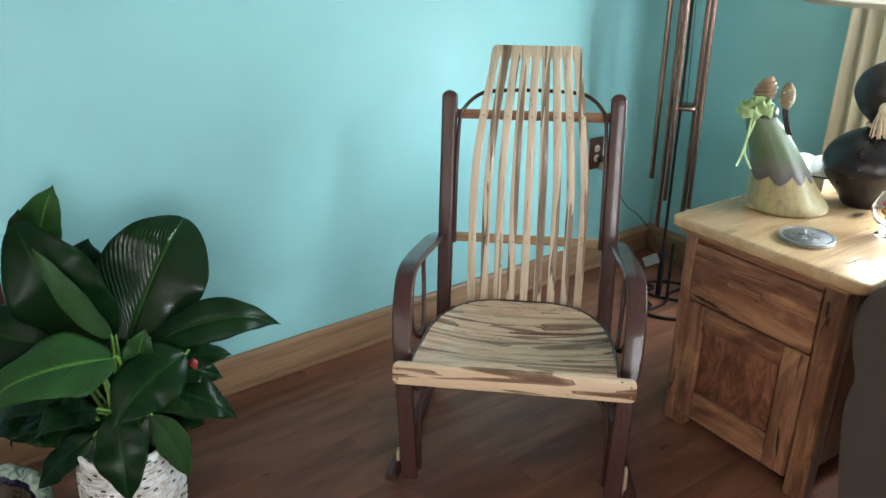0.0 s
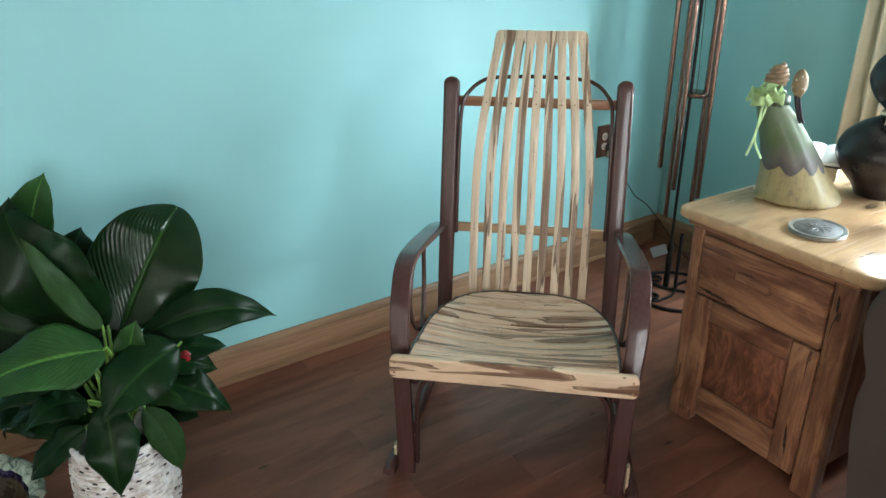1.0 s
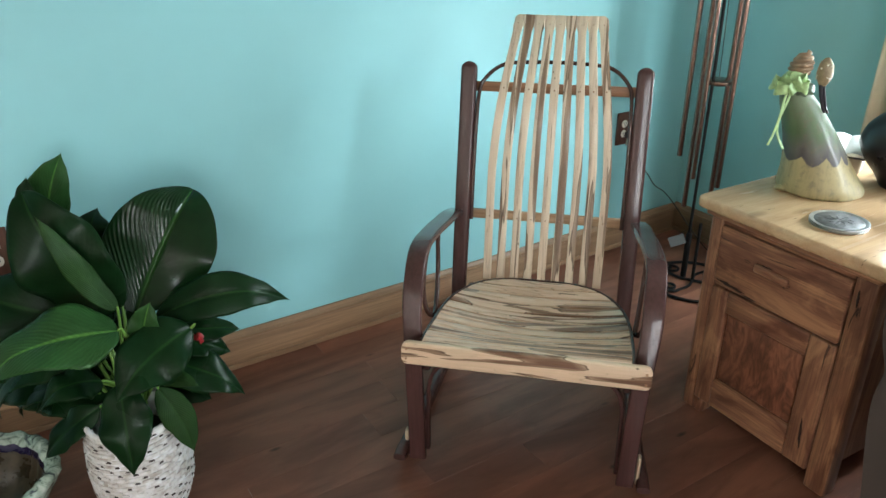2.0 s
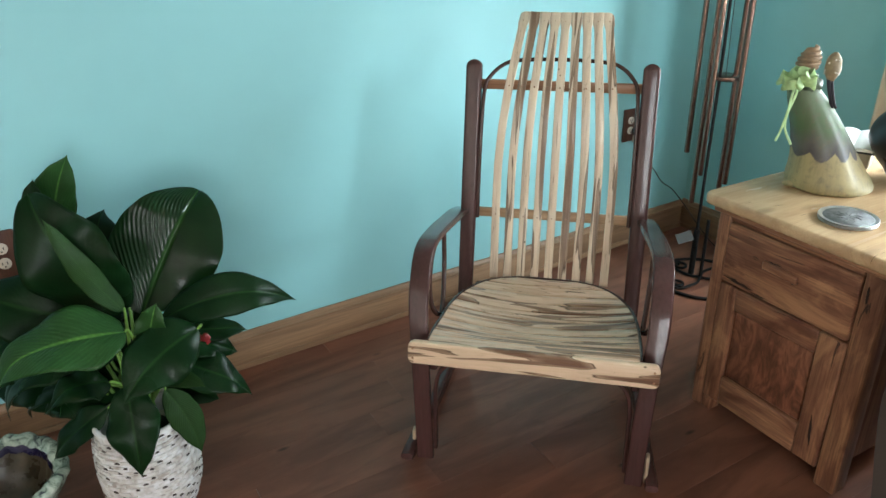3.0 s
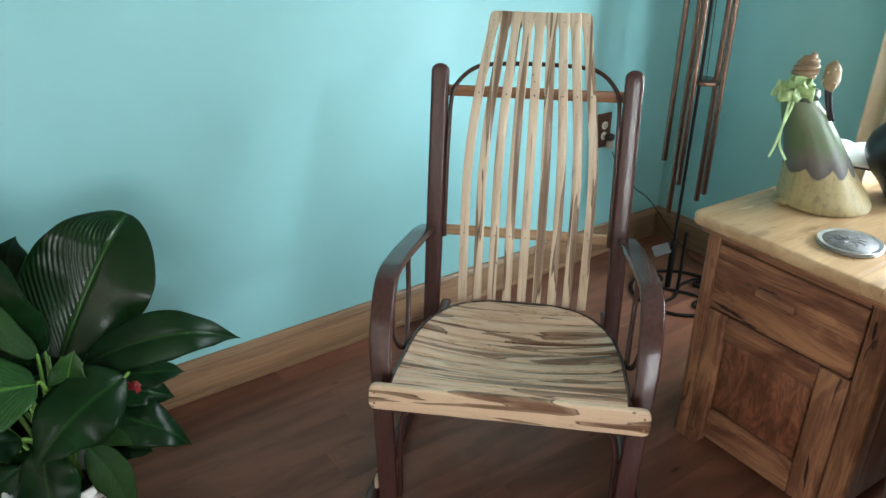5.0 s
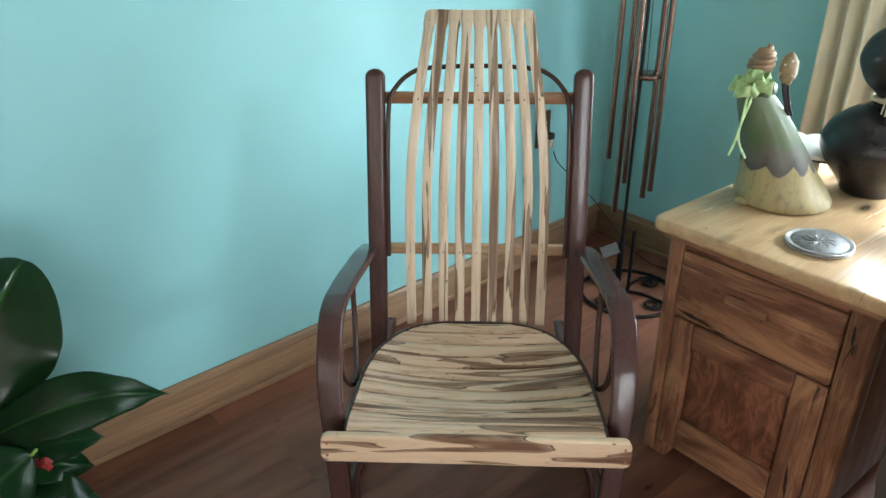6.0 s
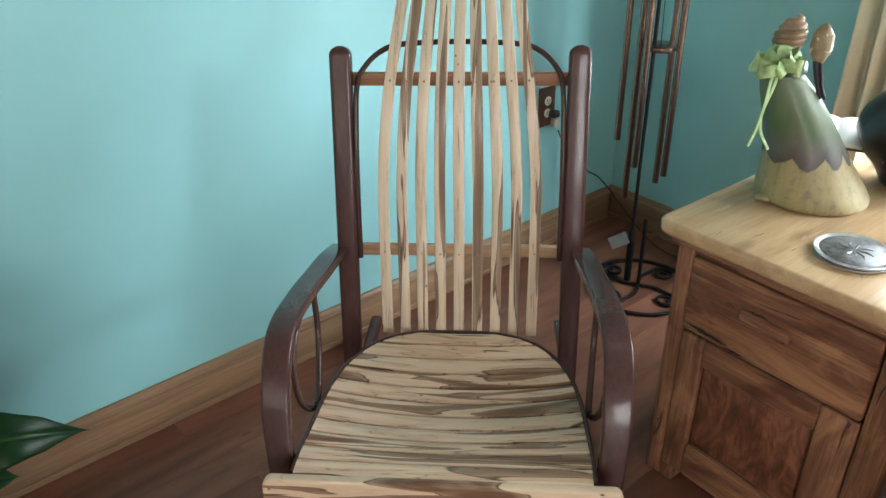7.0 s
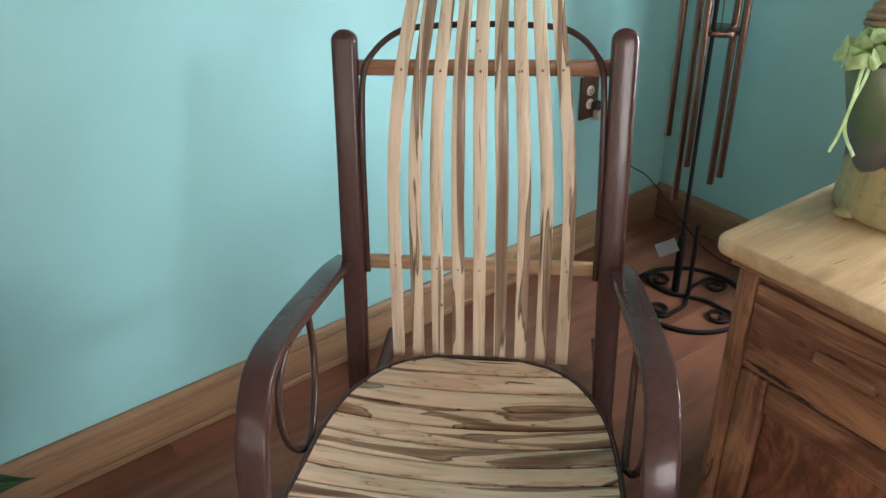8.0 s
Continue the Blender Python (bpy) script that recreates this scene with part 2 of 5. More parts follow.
BEIGE = painted("beige_stone_stand", (0.42, 0.36, 0.27), 0.6)
RED = painted("red_ribbon", (0.22, 0.008, 0.012), 0.35)
RIBBON = painted("pale_green_ribbon", (0.33, 0.48, 0.225), 0.35, 0.25, 60.0)
TAG = painted("grey_paper_tag", (0.055, 0.054, 0.050), 0.5)


def leaf_material(name, top, vein, gloss=0.16, ribs=0.08, rough=0.20, stripe=0.0):
    m = Nodes(name, 0.3, spec=gloss)
    v = m.coords((1, 1, 1))
    n = m.noise(v, 14.0, 3)
    sheen = m.noise(m.coords((1, 1, 1), shift=4.0), 5.0, 2)
    col = m.ramp(n, [(0.3, tuple(c * 0.75 for c in top)), (0.7, tuple(c * 1.2 for c in top))])
    uv = m.node("ShaderNodeUVMap")
    sep = m.node("ShaderNodeSeparateXYZ")
    m.link(uv.outputs[0], sep.inputs[0])
    off = m.node("ShaderNodeMath")
    off.operation = "SUBTRACT"
    m.link(sep.outputs["X"], off.inputs[0])
    off.inputs[1].default_value = 0.5
    away = m.node("ShaderNodeMath")
    away.operation = "ABSOLUTE"
    m.link(off.outputs[0], away.inputs[0])
    rib = m.ramp(away.outputs[0], [(0.012, (0.85, 0.85, 0.85)), (0.035, (0, 0, 0))])
    col = m.mix(rib, col, vein)
    side = m.node("ShaderNodeMath")
    side.operation = "MULTIPLY_ADD"
    m.link(away.outputs[0], side.inputs[0])
    side.inputs[1].default_value = -0.80
    m.link(sep.outputs["Y"], side.inputs[2])
    wave = m.node("ShaderNodeMath")
    wave.operation = "MULTIPLY"
    uneven = m.node("ShaderNodeMath")
    uneven.operation = "MULTIPLY_ADD"
    m.link(m.noise(v, 22.0, 3), uneven.inputs[0])
    uneven.inputs[1].default_value = 0.035
    m.link(side.outputs[0], uneven.inputs[2])
    m.link(uneven.outputs[0], wave.inputs[0])
    wave.inputs[1].default_value = 118.0
    sine = m.node("ShaderNodeMath")
    sine.operation = "SINE"
    m.link(wave.outputs[0], sine.inputs[0])
    if stripe:
        lines = m.ramp(sine.outputs[0], [(0.0, (stripe,) * 3), (0.5, (stripe * 0.3,) * 3), (0.9, (0, 0, 0))])
        col = m.mix(lines, col, tuple(c * 0.45 for c in top))
    m.colour(col).bump(sine.outputs[0], ribs, 0.0016)
    m.rough(m.ramp(sheen, [(0.35, (rough,) * 3), (0.7, (rough + 0.1,) * 3)]))
    m.bsdf.inputs["Transmission Weight"].default_value = 0.0
    return m.mat


LEAF_DARK = leaf_material("dark_glossy_leaf", (0.0046, 0.0210, 0.0060), (0.012, 0.045, 0.010), 0.12, 0.035, 0.26)
LEAF_MID = leaf_material("green_leaf", (0.021, 0.072, 0.018), (0.09, 0.22, 0.045), 0.2, 0.22, 0.28, 0.22)
LEAF_PALE = leaf_material("pale_leaf_underside", (0.019, 0.056, 0.013), (0.026, 0.075, 0.017), 0.12, 0.3, 0.45, 0.5)
LEAF_RIBBED = leaf_material("ribbed_glossy_leaf", (0.0050, 0.0220, 0.0062), (0.018, 0.062, 0.012), 0.23, 0.0, 0.14)
STEM = painted("bright_green_stalk", (0.16, 0.32, 0.06), 0.4)


def glass_material(name, tint=(1, 1, 1)):
    m = Nodes(name, 0.02)
    m.bsdf.inputs["Transmission Weight"].default_value = 1.0
    m.bsdf.inputs["IOR"].default_value = 1.45
    m.colour(tint)
    return m.mat


GLASS = glass_material("clear_glass")


def wicker_material():
    m = Nodes("whitewashed_wicker", 0.5)
    n = m.noise(m.coords((1, 1, 1), shift=6.0), 30.0, 3)
    m.colour(m.ramp(n, [(0.3, (0.40, 0.35, 0.31)), (0.48, (0.64, 0.62, 0.60)), (0.7, (0.82, 0.83, 0.85))]))
    m.bump(m.noise(m.coords(), 160.0, 3), 0.4, 0.001)
    return m.mat


WICKER = wicker_material()
WICKER_DARK = painted("dark_wicker_cane", (0.05, 0.038, 0.032), 0.7)


def glaze_material():
    """Stoneware: sand below, a scalloped grey drip, green glaze above."""
    m = Nodes("dripped_stoneware_glaze", 0.6)
    m.bsdf.inputs["Coat Weight"].default_value = 0.14
    m.bsdf.inputs["Coat Roughness"].default_value = 0.20
    tc = m.node("ShaderNodeTexCoord")
    sep = m.node("ShaderNodeSeparateXYZ")
    m.link(tc.outputs["Object"], sep.inputs[0])
    turn = m.node("ShaderNodeMath")
    turn.operation = "ARCTAN2"
    m.link(sep.outputs["Y"], turn.inputs[0])
    m.link(sep.outputs["X"], turn.inputs[1])
    lobes = m.node("ShaderNodeMath")
    lobes.operation = "MULTIPLY"
    m.link(turn.outputs[0], lobes.inputs[0])
    lobes.inputs[1].default_value = 5.0
    wob = m.node("ShaderNodeMath")
    wob.operation = "SINE"
    m.link(lobes.outputs[0], wob.inputs[0])
    up = m.node("ShaderNodeMath")
    up.operation = "ABSOLUTE"
    m.link(wob.outputs[0], up.inputs[0])
    drip = m.node("ShaderNodeMath")
    drip.operation = "MULTIPLY_ADD"
    m.link(up.outputs[0], drip.inputs[0])
    drip.inputs[1].default_value = 0.024
    m.link(sep.outputs["Z"], drip.inputs[2])
    n = m.noise(m.coords(), 22.0, 4)
    bend = m.node("ShaderNodeMath")
    bend.operation = "MULTIPLY_ADD"
    m.link(n, bend.inputs[0])
    bend.inputs[1].default_value = 0.028
    m.link(drip.outputs[0], bend.inputs[2])
    fac = m.node("ShaderNodeMath")
    fac.operation = "MULTIPLY"
    m.link(bend.outputs[0], fac.inputs[0])
    fac.inputs[1].default_value = 2.5
    sand, grey, green = (0.335, 0.268, 0.125), (0.060, 0.050, 0.056), (0.075, 0.125, 0.052)
    col = m.ramp(fac.outputs[0], [(0.315, sand), (0.325, grey), (0.40, (0.105, 0.100, 0.085)), (0.52, green), (0.75, (0.125, 0.170, 0.095))])
    run = m.noise(m.coords((60.0, 60.0, 5.0)), 1.0, 3, 0.6)
    col = m.mix(m.ramp(run, [(0.45, (0, 0, 0)), (0.65, (0.28, 0.28, 0.28))]), col, (0.075, 0.085, 0.045))
    speck = m.noise(m.coords(), 60.0, 4)
    col = m.mix(m.ramp(speck, [(0.52, (0, 0, 0)), (0.70, (0.5, 0.5, 0.5))]), col, (0.13, 0.11, 0.07))
    m.colour(col).bump(n, 0.15, 0.002)
    return m.mat


GLAZE = glaze_material()
SHELL = painted("tan_seed_pod", (0.255, 0.165, 0.098), 0.55, 0.3, 40.0, 0.4)
POD = painted("beige_speckled_pod", (0.26, 0.195, 0.118), 0.5, 0.25, 70.0, 0.4)
DARK_GREEN = painted("dark_green_glaze", (0.05, 0.075, 0.045), 0.35, 0.3, 30.0)
INDIGO = painted("dark_pod_stalk", (0.022, 0.018, 0.030), 0.5)


CURTAIN = painted("cream_curtain_cloth", (0.52, 0.505, 0.40), 0.85, 0.06, 8.0, 0.25)


def bowl_glaze():
    m = Nodes("mottled_leaf_glaze", 0.22)
    n = m.noise(m.coords(), 34.0, 5, 0.65, 1.0)
    col = m.ramp(n, [(0.34, (0.03, 0.03, 0.06)), (0.41, (0.14, 0.18, 0.15)), (0.49, (0.34, 0.42, 0.34)), (0.68, (0.56, 0.62, 0.54))])
    m.colour(col).bump(n, 0.4, 0.003)
    return m.mat


BOWL_GLAZE = bowl_glaze()
BOWL_DARK = painted("dark_bowl_glaze", (0.060, 0.046, 0.028), 0.28, 0.5, 25.0, 0.1)
BOWL_BLUE = painted("dark_blue_bowl_glaze", (0.014, 0.011, 0.040), 0.25, 0.4, 30.0, 0.1)


# ---- mesh helpers ----
def finish(name, bm, mat, smooth=50):
    bmesh.ops.recalc_face_normals(bm, faces=bm.faces)
    me = bpy.data.meshes.new(name)
    bm.to_mesh(me)
    bm.free()
    me.materials.append(mat)
    if smooth:
        me.polygons.foreach_set("use_smooth", [True] * len(me.polygons))
        me.set_sharp_from_angle(angle=radians(smooth))
    return me


def part(name, bm, mat, parent=None, label="", smooth=50):
    ob = new(name, finish(name, bm, mat, smooth))
    if parent is not None:
        ob.parent = parent
    if label:
        ob["label"] = label
    return ob


def thing(name, m, label, category, group="", kind=""):
    ob = new(name)
    ob.empty_display_size = 0.05
    ob.matrix_world = m
    return tagged(ob, label, category, group, kind)


def box(size, centre=(0, 0, 0), bevel=0.0, seg=2, bm=None):
    out = bm or bmesh.new()
    made = bmesh.ops.create_cube(out, size=1.0)["verts"]
    bmesh.ops.scale(out, vec=size, verts=made)
    bmesh.ops.translate(out, vec=centre, verts=made)
    if bevel:
        edges = list({e for v in made for e in v.link_edges})
        bmesh.ops.bevel(out, geom=edges, offset=bevel, segments=seg, profile=0.5, affect="EDGES")
    return out


def spline(pts, n=8):
    """A smooth line through the points."""
    pts = [Vector(p) for p in pts]
    ext = [2 * pts[0] - pts[1], *pts, 2 * pts[-1] - pts[-2]]
    out = []
    for i in range(1, len(ext) - 2):
        a, b, c, d = ext[i - 1 : i + 3]
        for k in range(n):
            t = k / n
            out.append(0.5 * (2 * b + (c - a) * t + (2 * a - 5 * b + 4 * c - d) * t * t + (3 * b - a - 3 * c + d) * t**3))
    out.append(pts[-1])
    return out


def rounded(w, h, r, n=3):
    """The outline of a rounded rectangle."""
    out = []
    for cx, cy, start in ((w / 2 - r, h / 2 - r, 0), (-w / 2 + r, h / 2 - r, 90), (-w / 2 + r, -h / 2 + r, 180), (w / 2 - r, -h / 2 + r, 270)):
        for k in range(n + 1):
            a = radians(start + 90 * k / n)
            out.append((cx + r * math.cos(a), cy + r * math.sin(a)))
    return out


def ring(r, n=10):
    return [(r * math.cos(2 * math.pi * k / n), r * math.sin(2 * math.pi * k / n)) for k in range(n)]


def sweep(path, outline, side=(1, 0, 0), scale=None, bm=None, closed=False, shrink=0.0):
    """An outline carried along a path; its first axis stays by side. scale(k) gives the two widths at k in 0..1; shrink rounds the ends."""
    out = bm or bmesh.new()
    side = Vector(side)
    count = len(path)
    loops = []
    for i, p in enumerate(path):
        a = path[(i - 1) % count] if closed or i else path[0]
        b = path[(i + 1) % count] if closed or i < count - 1 else path[-1]
        t = (b - a).normalized()
        s = (side - t * side.dot(t))
        if s.length < 1e-4:
            s = t.orthogonal()
        s.normalize()
        n = t.cross(s)
        k = i / max(1, count - 1)
        sa, sb = (scale[i] if isinstance(scale, list) else scale(k)) if scale else (1, 1)
        loops.append([out.verts.new(p + s * u * sa + n * v * sb) for u, v in outline])
    m = len(outline)
    pairs = zip(loops, loops[1:] + loops[:1]) if closed else zip(loops, loops[1:])
    for lo, hi in pairs:
        for j in range(m):
            out.faces.new((lo[j], lo[(j + 1) % m], hi[(j + 1) % m], hi[j]))
    if not closed:
        out.faces.new(loops[0][::-1])
        out.faces.new(loops[-1])
    return out


def lathe(profile, n=40, bm=None, wobble=None, cap=True):
    """A profile of (radius, height) turned round z."""
    out = bm or bmesh.new()
    rows = []
    for r, z in profile:
        row = []
        for k in range(n):
            a = 2 * math.pi * k / n
            rr, zz = wobble(r, z, a) if wobble else (r, z)
            row.append(out.verts.new((rr * math.cos(a), rr * math.sin(a), zz)))
        rows.append(row)
    for lo, hi in zip(rows, rows[1:]):
        for k in range(n):
            out.faces.new((lo[k], lo[(k + 1) % n], hi[(k + 1) % n], hi[k]))
    if cap:
        out.faces.new(rows[0][::-1])
        if profile[-1][0] > 1e-5:
            out.faces.new(rows[-1])
    return out


def grid_sheet(fn, nu, nv, uv=False):
    """A sheet from fn(u, v) with u and v in 0..1."""
    out = bmesh.new()
    layer = out.loops.layers.uv.new("UVMap") if uv else None
    rows = [[out.verts.new(fn(i / nu, j / nv)) for j in range(nv + 1)] for i in range(nu + 1)]
    for i in range(nu):
        for j in range(nv):
            f = out.faces.new((rows[i][j], rows[i + 1][j], rows[i + 1][j + 1], rows[i][j + 1]))
            if uv:
                for loop, (a, b) in zip(f.loops, ((i, j), (i + 1, j), (i + 1, j + 1), (i, j + 1))):
                    loop[layer].uv = (b / nv, a / nu)
    return out


def between(m, bm):
    bmesh.ops.transform(bm, matrix=m, verts=bm.verts)
    return bm


# ---- the room ----
def wall_with_hole(name, length, hole, m, mat=None, label="turquoise painted plaster wall, smooth matt finish"):
    """A wall along x from 0 to length, with its inner face at y = 0 and its thickness at y < 0, and an opening if one is given."""
    ob = None
    bm = bmesh.new()
    if hole:
        a, b, lo, hi = hole
        pieces = [(0, a, 0, HIGH), (b, length, 0, HIGH), (a, b, 0, lo), (a, b, hi, HIGH)]
    else:
        pieces = [(0, length, 0, HIGH)]
    for x0, x1, z0, z1 in pieces:
        box((x1 - x0, THICK, z1 - z0), ((x0 + x1) / 2, -THICK / 2, (z0 + z1) / 2), bm=bm)
    bmesh.ops.remove_doubles(bm, verts=bm.verts, dist=1e-5)
    ob = part(name, bm, mat or WALL, smooth=0)
    ob.matrix_world = m
    return tagged(ob, label, "wall", kind="structure")


def wall_frame(origin, along, inward):
    """A matrix whose x runs along the wall and whose y points into the room."""
    a, n = along.normalized(), inward.normalized()
    n = (n - a * n.dot(a)).normalized()
    return Matrix(((a.x, n.x, 0, origin.x), (a.y, n.y, 0, origin.y), (0, 0, 1, origin.z), (0, 0, 0, 1)))


END_L = CORNER + LEFT * LEN_L
END_R = CORNER + RIGHT * LEN_R
FAR = CORNER + LEFT * LEN_L + RIGHT * LEN_R
M_RIGHT = wall_frame(END_R, -RIGHT, LEFT)
M_LEFT = wall_frame(CORNER, LEFT, RIGHT)
M_BACK = wall_frame(END_L, RIGHT, -LEFT)
M_SIDE = wall_frame(FAR, -LEFT, -RIGHT)
HOLE_RIGHT = (LEN_R - WIN_RIGHT[1], LEN_R - WIN_RIGHT[0], *WIN_RIGHT[2:])
HOLE_SIDE = (LEN_L - WIN_SIDE[1], LEN_L - WIN_SIDE[0], *WIN_SIDE[2:])
wall_with_hole("wall_north", LEN_R, HOLE_RIGHT, M_RIGHT)
wall_with_hole("wall_west", LEN_L, None, M_LEFT)
wall_with_hole("wall_south", LEN_R, WIN_BACK, M_BACK, BOUNCE_WALL, "unseen plaster wall, cream to bounce warm light")
wall_with_hole("wall_east", LEN_L, HOLE_SIDE, M_SIDE, BOUNCE_WALL, "unseen plaster wall, cream to bounce warm light")
ceil = between(ROOM, box((LEN_R + 0.3, LEN_L + 0.3, 0.1), (LEN_R / 2, LEN_L / 2, HIGH + 0.052)))
tagged(part("ceiling", ceil, CEIL, smooth=0), "plain unseen ceiling, beige to damp and warm its bounce light", "ceiling", kind="structure")


def window(name, hole, m, label):
    a, b, lo, hi = hole
    w, h = b - a, hi - lo
    root = thing(name, m @ Matrix.Translation(((a + b) / 2, -THICK / 2, lo)), label, "window", kind="structure")
    for sx in (-1, 1):
        part("window_frame", box((0.05, 0.09, h - 0.004), (sx * (w / 2 - 0.027), 0, h / 2), 0.004), TRIM, root)
    for z in (0.027, h - 0.027):
        part("window_frame", box((w - 0.11, 0.09, 0.05), (0, 0, z), 0.004), TRIM, root)
    part("glazing_bar", box((w - 0.11, 0.04, 0.035), (0, 0.004, h * 0.5), 0.004), TRIM, root)
    part("glazing_bar", box((0.035, 0.036, h - 0.11), (0, 0.004, h / 2), 0.004), TRIM, root)
    part("window_sill", box((w + 0.16, 0.09, 0.028), (0, THICK / 2 + 0.043, -0.012), 0.006), TRIM, root)
    for sx in (-1, 1):
        part("casing", box((0.08, 0.018, h + 0.02), (sx * (w / 2 + 0.042), THICK / 2 + 0.011, h / 2 + 0.012), 0.004), TRIM, root)
    part("casing", box((w + 0.18, 0.02, 0.09), (0, THICK / 2 + 0.012, h + 0.07), 0.004), TRIM, root)
    for sx in (-1, 1):
        for sz in (0.25, 0.75):
            p = part("pane", box((w / 2 - 0.07, 0.004, h / 2 - 0.07), (sx * w / 4, -0.006, h * sz)), GLASS, root, smooth=0)
            p.visible_shadow = False
    return root


window("window_1", HOLE_RIGHT, M_RIGHT, "white framed window with bright daylight behind a curtain")
# two unseen windows, added round the fill lamps
window("fill_window_2", WIN_BACK, M_BACK, "unseen white framed window, added as fill light")
window("fill_window_3", HOLE_SIDE, M_SIDE, "unseen white framed window, added as fill light")


def baseboard(name, start, end, m, mat):
    """A tall moulded baseboard: a flat board, a cap and a shoe."""
    root = thing(name, m, "honey-stained wooden baseboard with a moulded cap and shoe", "baseboard", kind="structure")
    mid, long = (start + end) / 2, end - start
    part("board", box((long, 0.014, 0.106), (mid, 0.0095, 0.054), 0.002), mat, root)
    cap = [(0.002, 0.109), (0.022, 0.109), (0.0245, 0.112), (0.0235, 0.119), (0.018, 0.123), (0.016, 0.130), (0.010, 0.136), (0.002, 0.137)]
    bm = bmesh.new()
    rows = [[bm.verts.new((x, y, z)) for y, z in cap] for x in (start, end)]
    n = len(cap)
    for j in range(n):
        bm.faces.new((rows[0][j], rows[1][j], rows[1][(j + 1) % n], rows[0][(j + 1) % n]))
    bm.faces.new(rows[0])
    bm.faces.new(rows[1][::-1])
    part("cap_moulding", bm, mat, root, smooth=35)
    # a low rounded bead along the foot of the board
    part("shoe_moulding", box((long, 0.007, 0.020), (mid, 0.0195, 0.0105), 0.003), mat, root)
    return root


baseboard("baseboard", 0.03, LEN_L, M_LEFT, BASE_WOOD_X)
baseboard("baseboard", 0.0, LEN_R, M_RIGHT, BASE_WOOD_X)


def outlet(m):
    """A wooden cover plate with a duplex socket, on the wall."""
    root = thing("wall_outlet", m, "dark wooden outlet cover with two ivory sockets", "outlet", "wall outlets")
    part("cover_plate", box((0.078, 0.010, 0.142), (0, 0.006, 0), 0.003), PLATE_WOOD, root)
    for z in (0.022, -0.022):
        face = part("socket", between(Matrix.Translation((0, 0.0115, z)) @ Matrix.Rotation(radians(-90), 4, "X"),
                    lathe([(0.0165, -0.002), (0.0165, 0.0015), (0.015, 0.003)], 24)), IVORY, root)
        for x in (-0.006, 0.006):
            part("slot", box((0.0022, 0.002, 0.008), (x, 0.0150, z + 0.002)), CORD, face, smooth=0)
        part("slot", box((0.004, 0.002, 0.004), (0, 0.0150, z - 0.008)), CORD, face, smooth=0)
    return root


outlet(M_LEFT @ Matrix.Translation((0.431, 0.0, 0.568)))
outlet(M_LEFT @ Matrix.Translation((2.812, 0.0, 0.590)))


def plug_and_cord():
    root = thing("power_cord", Matrix.Identity(4), "thin dark cord with a plug hanging from the outlet", "cord")
    m = M_LEFT @ Matrix.Translation((0.415, 0.03, 0.543))
    part("plug", between(m, box((0.03, 0.032, 0.026), (0, 0, 0), 0.006)), CORD, root)
    adapter = between(M_LEFT @ Matrix.Translation((0.402, 0.022, 0.506)), box((0.024, 0.024, 0.032), (0, 0, 0), 0.005))
    part("adapter", adapter, BEIGE, root, "small beige plug adapter")
    w = lambda b, n, z: M_LEFT @ Vector((b, n, z))
    pts = [w(0.40, 0.04, 0.48), w(0.38, 0.05, 0.43), w(0.31, 0.06, 0.36), w(0.25, 0.06, 0.29), w(0.18, 0.07, 0.24), w(0.11, 0.10, 0.15),
           w(0.07, 0.16, 0.06), w(0.09, 0.28, 0.006), w(0.12, 0.42, 0.006), w(0.05, 0.55, 0.006), w(0.09, 0.70, 0.006)]
    part("cord", sweep(spline(pts, 6), ring(0.0025, 6)), CORD, root)


plug_and_cord()


# ---- the rocking chair: x across, y to the back, z up, from the middle of its front edge ----
CHAIR = pose(0.057, 1.672, 0, 0, 0, -3.0)


def slat_depth(z):
    """How far back the slats' line lies at a height."""
    zs = (0.33, 0.45, 0.54, 0.614, 0.70, 0.795, 0.88, 0.936, 1.013, 1.09, 1.14)
    ys = (0.580, 0.607, 0.628, 0.642, 0.655, 0.668, 0.684, 0.704, 0.756, 0.820, 0.862)
    return float(np.interp(z, zs, ys))


def slat_pitch(z):
    """The slats' spacing at a height: they fan out over the seat and close at the top."""
    zs = (0.33, 0.50, 0.60, 0.70, 0.80, 0.90, 0.98, 1.05, 1.10, 1.14)
    ps = (0.0440, 0.0446, 0.0448, 0.0445, 0.0428, 0.0400, 0.0372, 0.0347, 0.0330, 0.0322)
    return float(np.interp(z, zs, ps))


def seat_height(x, y):
    zs = float(np.interp(y, (-0.01, 0.05, 0.12, 0.22, 0.34, 0.46, 0.58), (0.442, 0.432, 0.412, 0.390, 0.374, 0.366, 0.366)))
    dish = 0.012 * min(1, max(0, y) / 0.15) + 0.017 * math.sin(math.pi * min(1, max(0, y - 0.04) / 0.50)) ** 2
    return zs - dish * (1 - min(1, (x / 0.27) ** 2))


def seat_half(y):
    """Half the seat's width at a depth: a D with a round back."""
    if y < 0.2:
        return 0.262 + 0.006 * min(1, max(0, y) / 0.1)
    k = min(1, (y - 0.2) / 0.368)
    return 0.268 * max(0, 1 - k**2.8) ** (1 / 2.8)


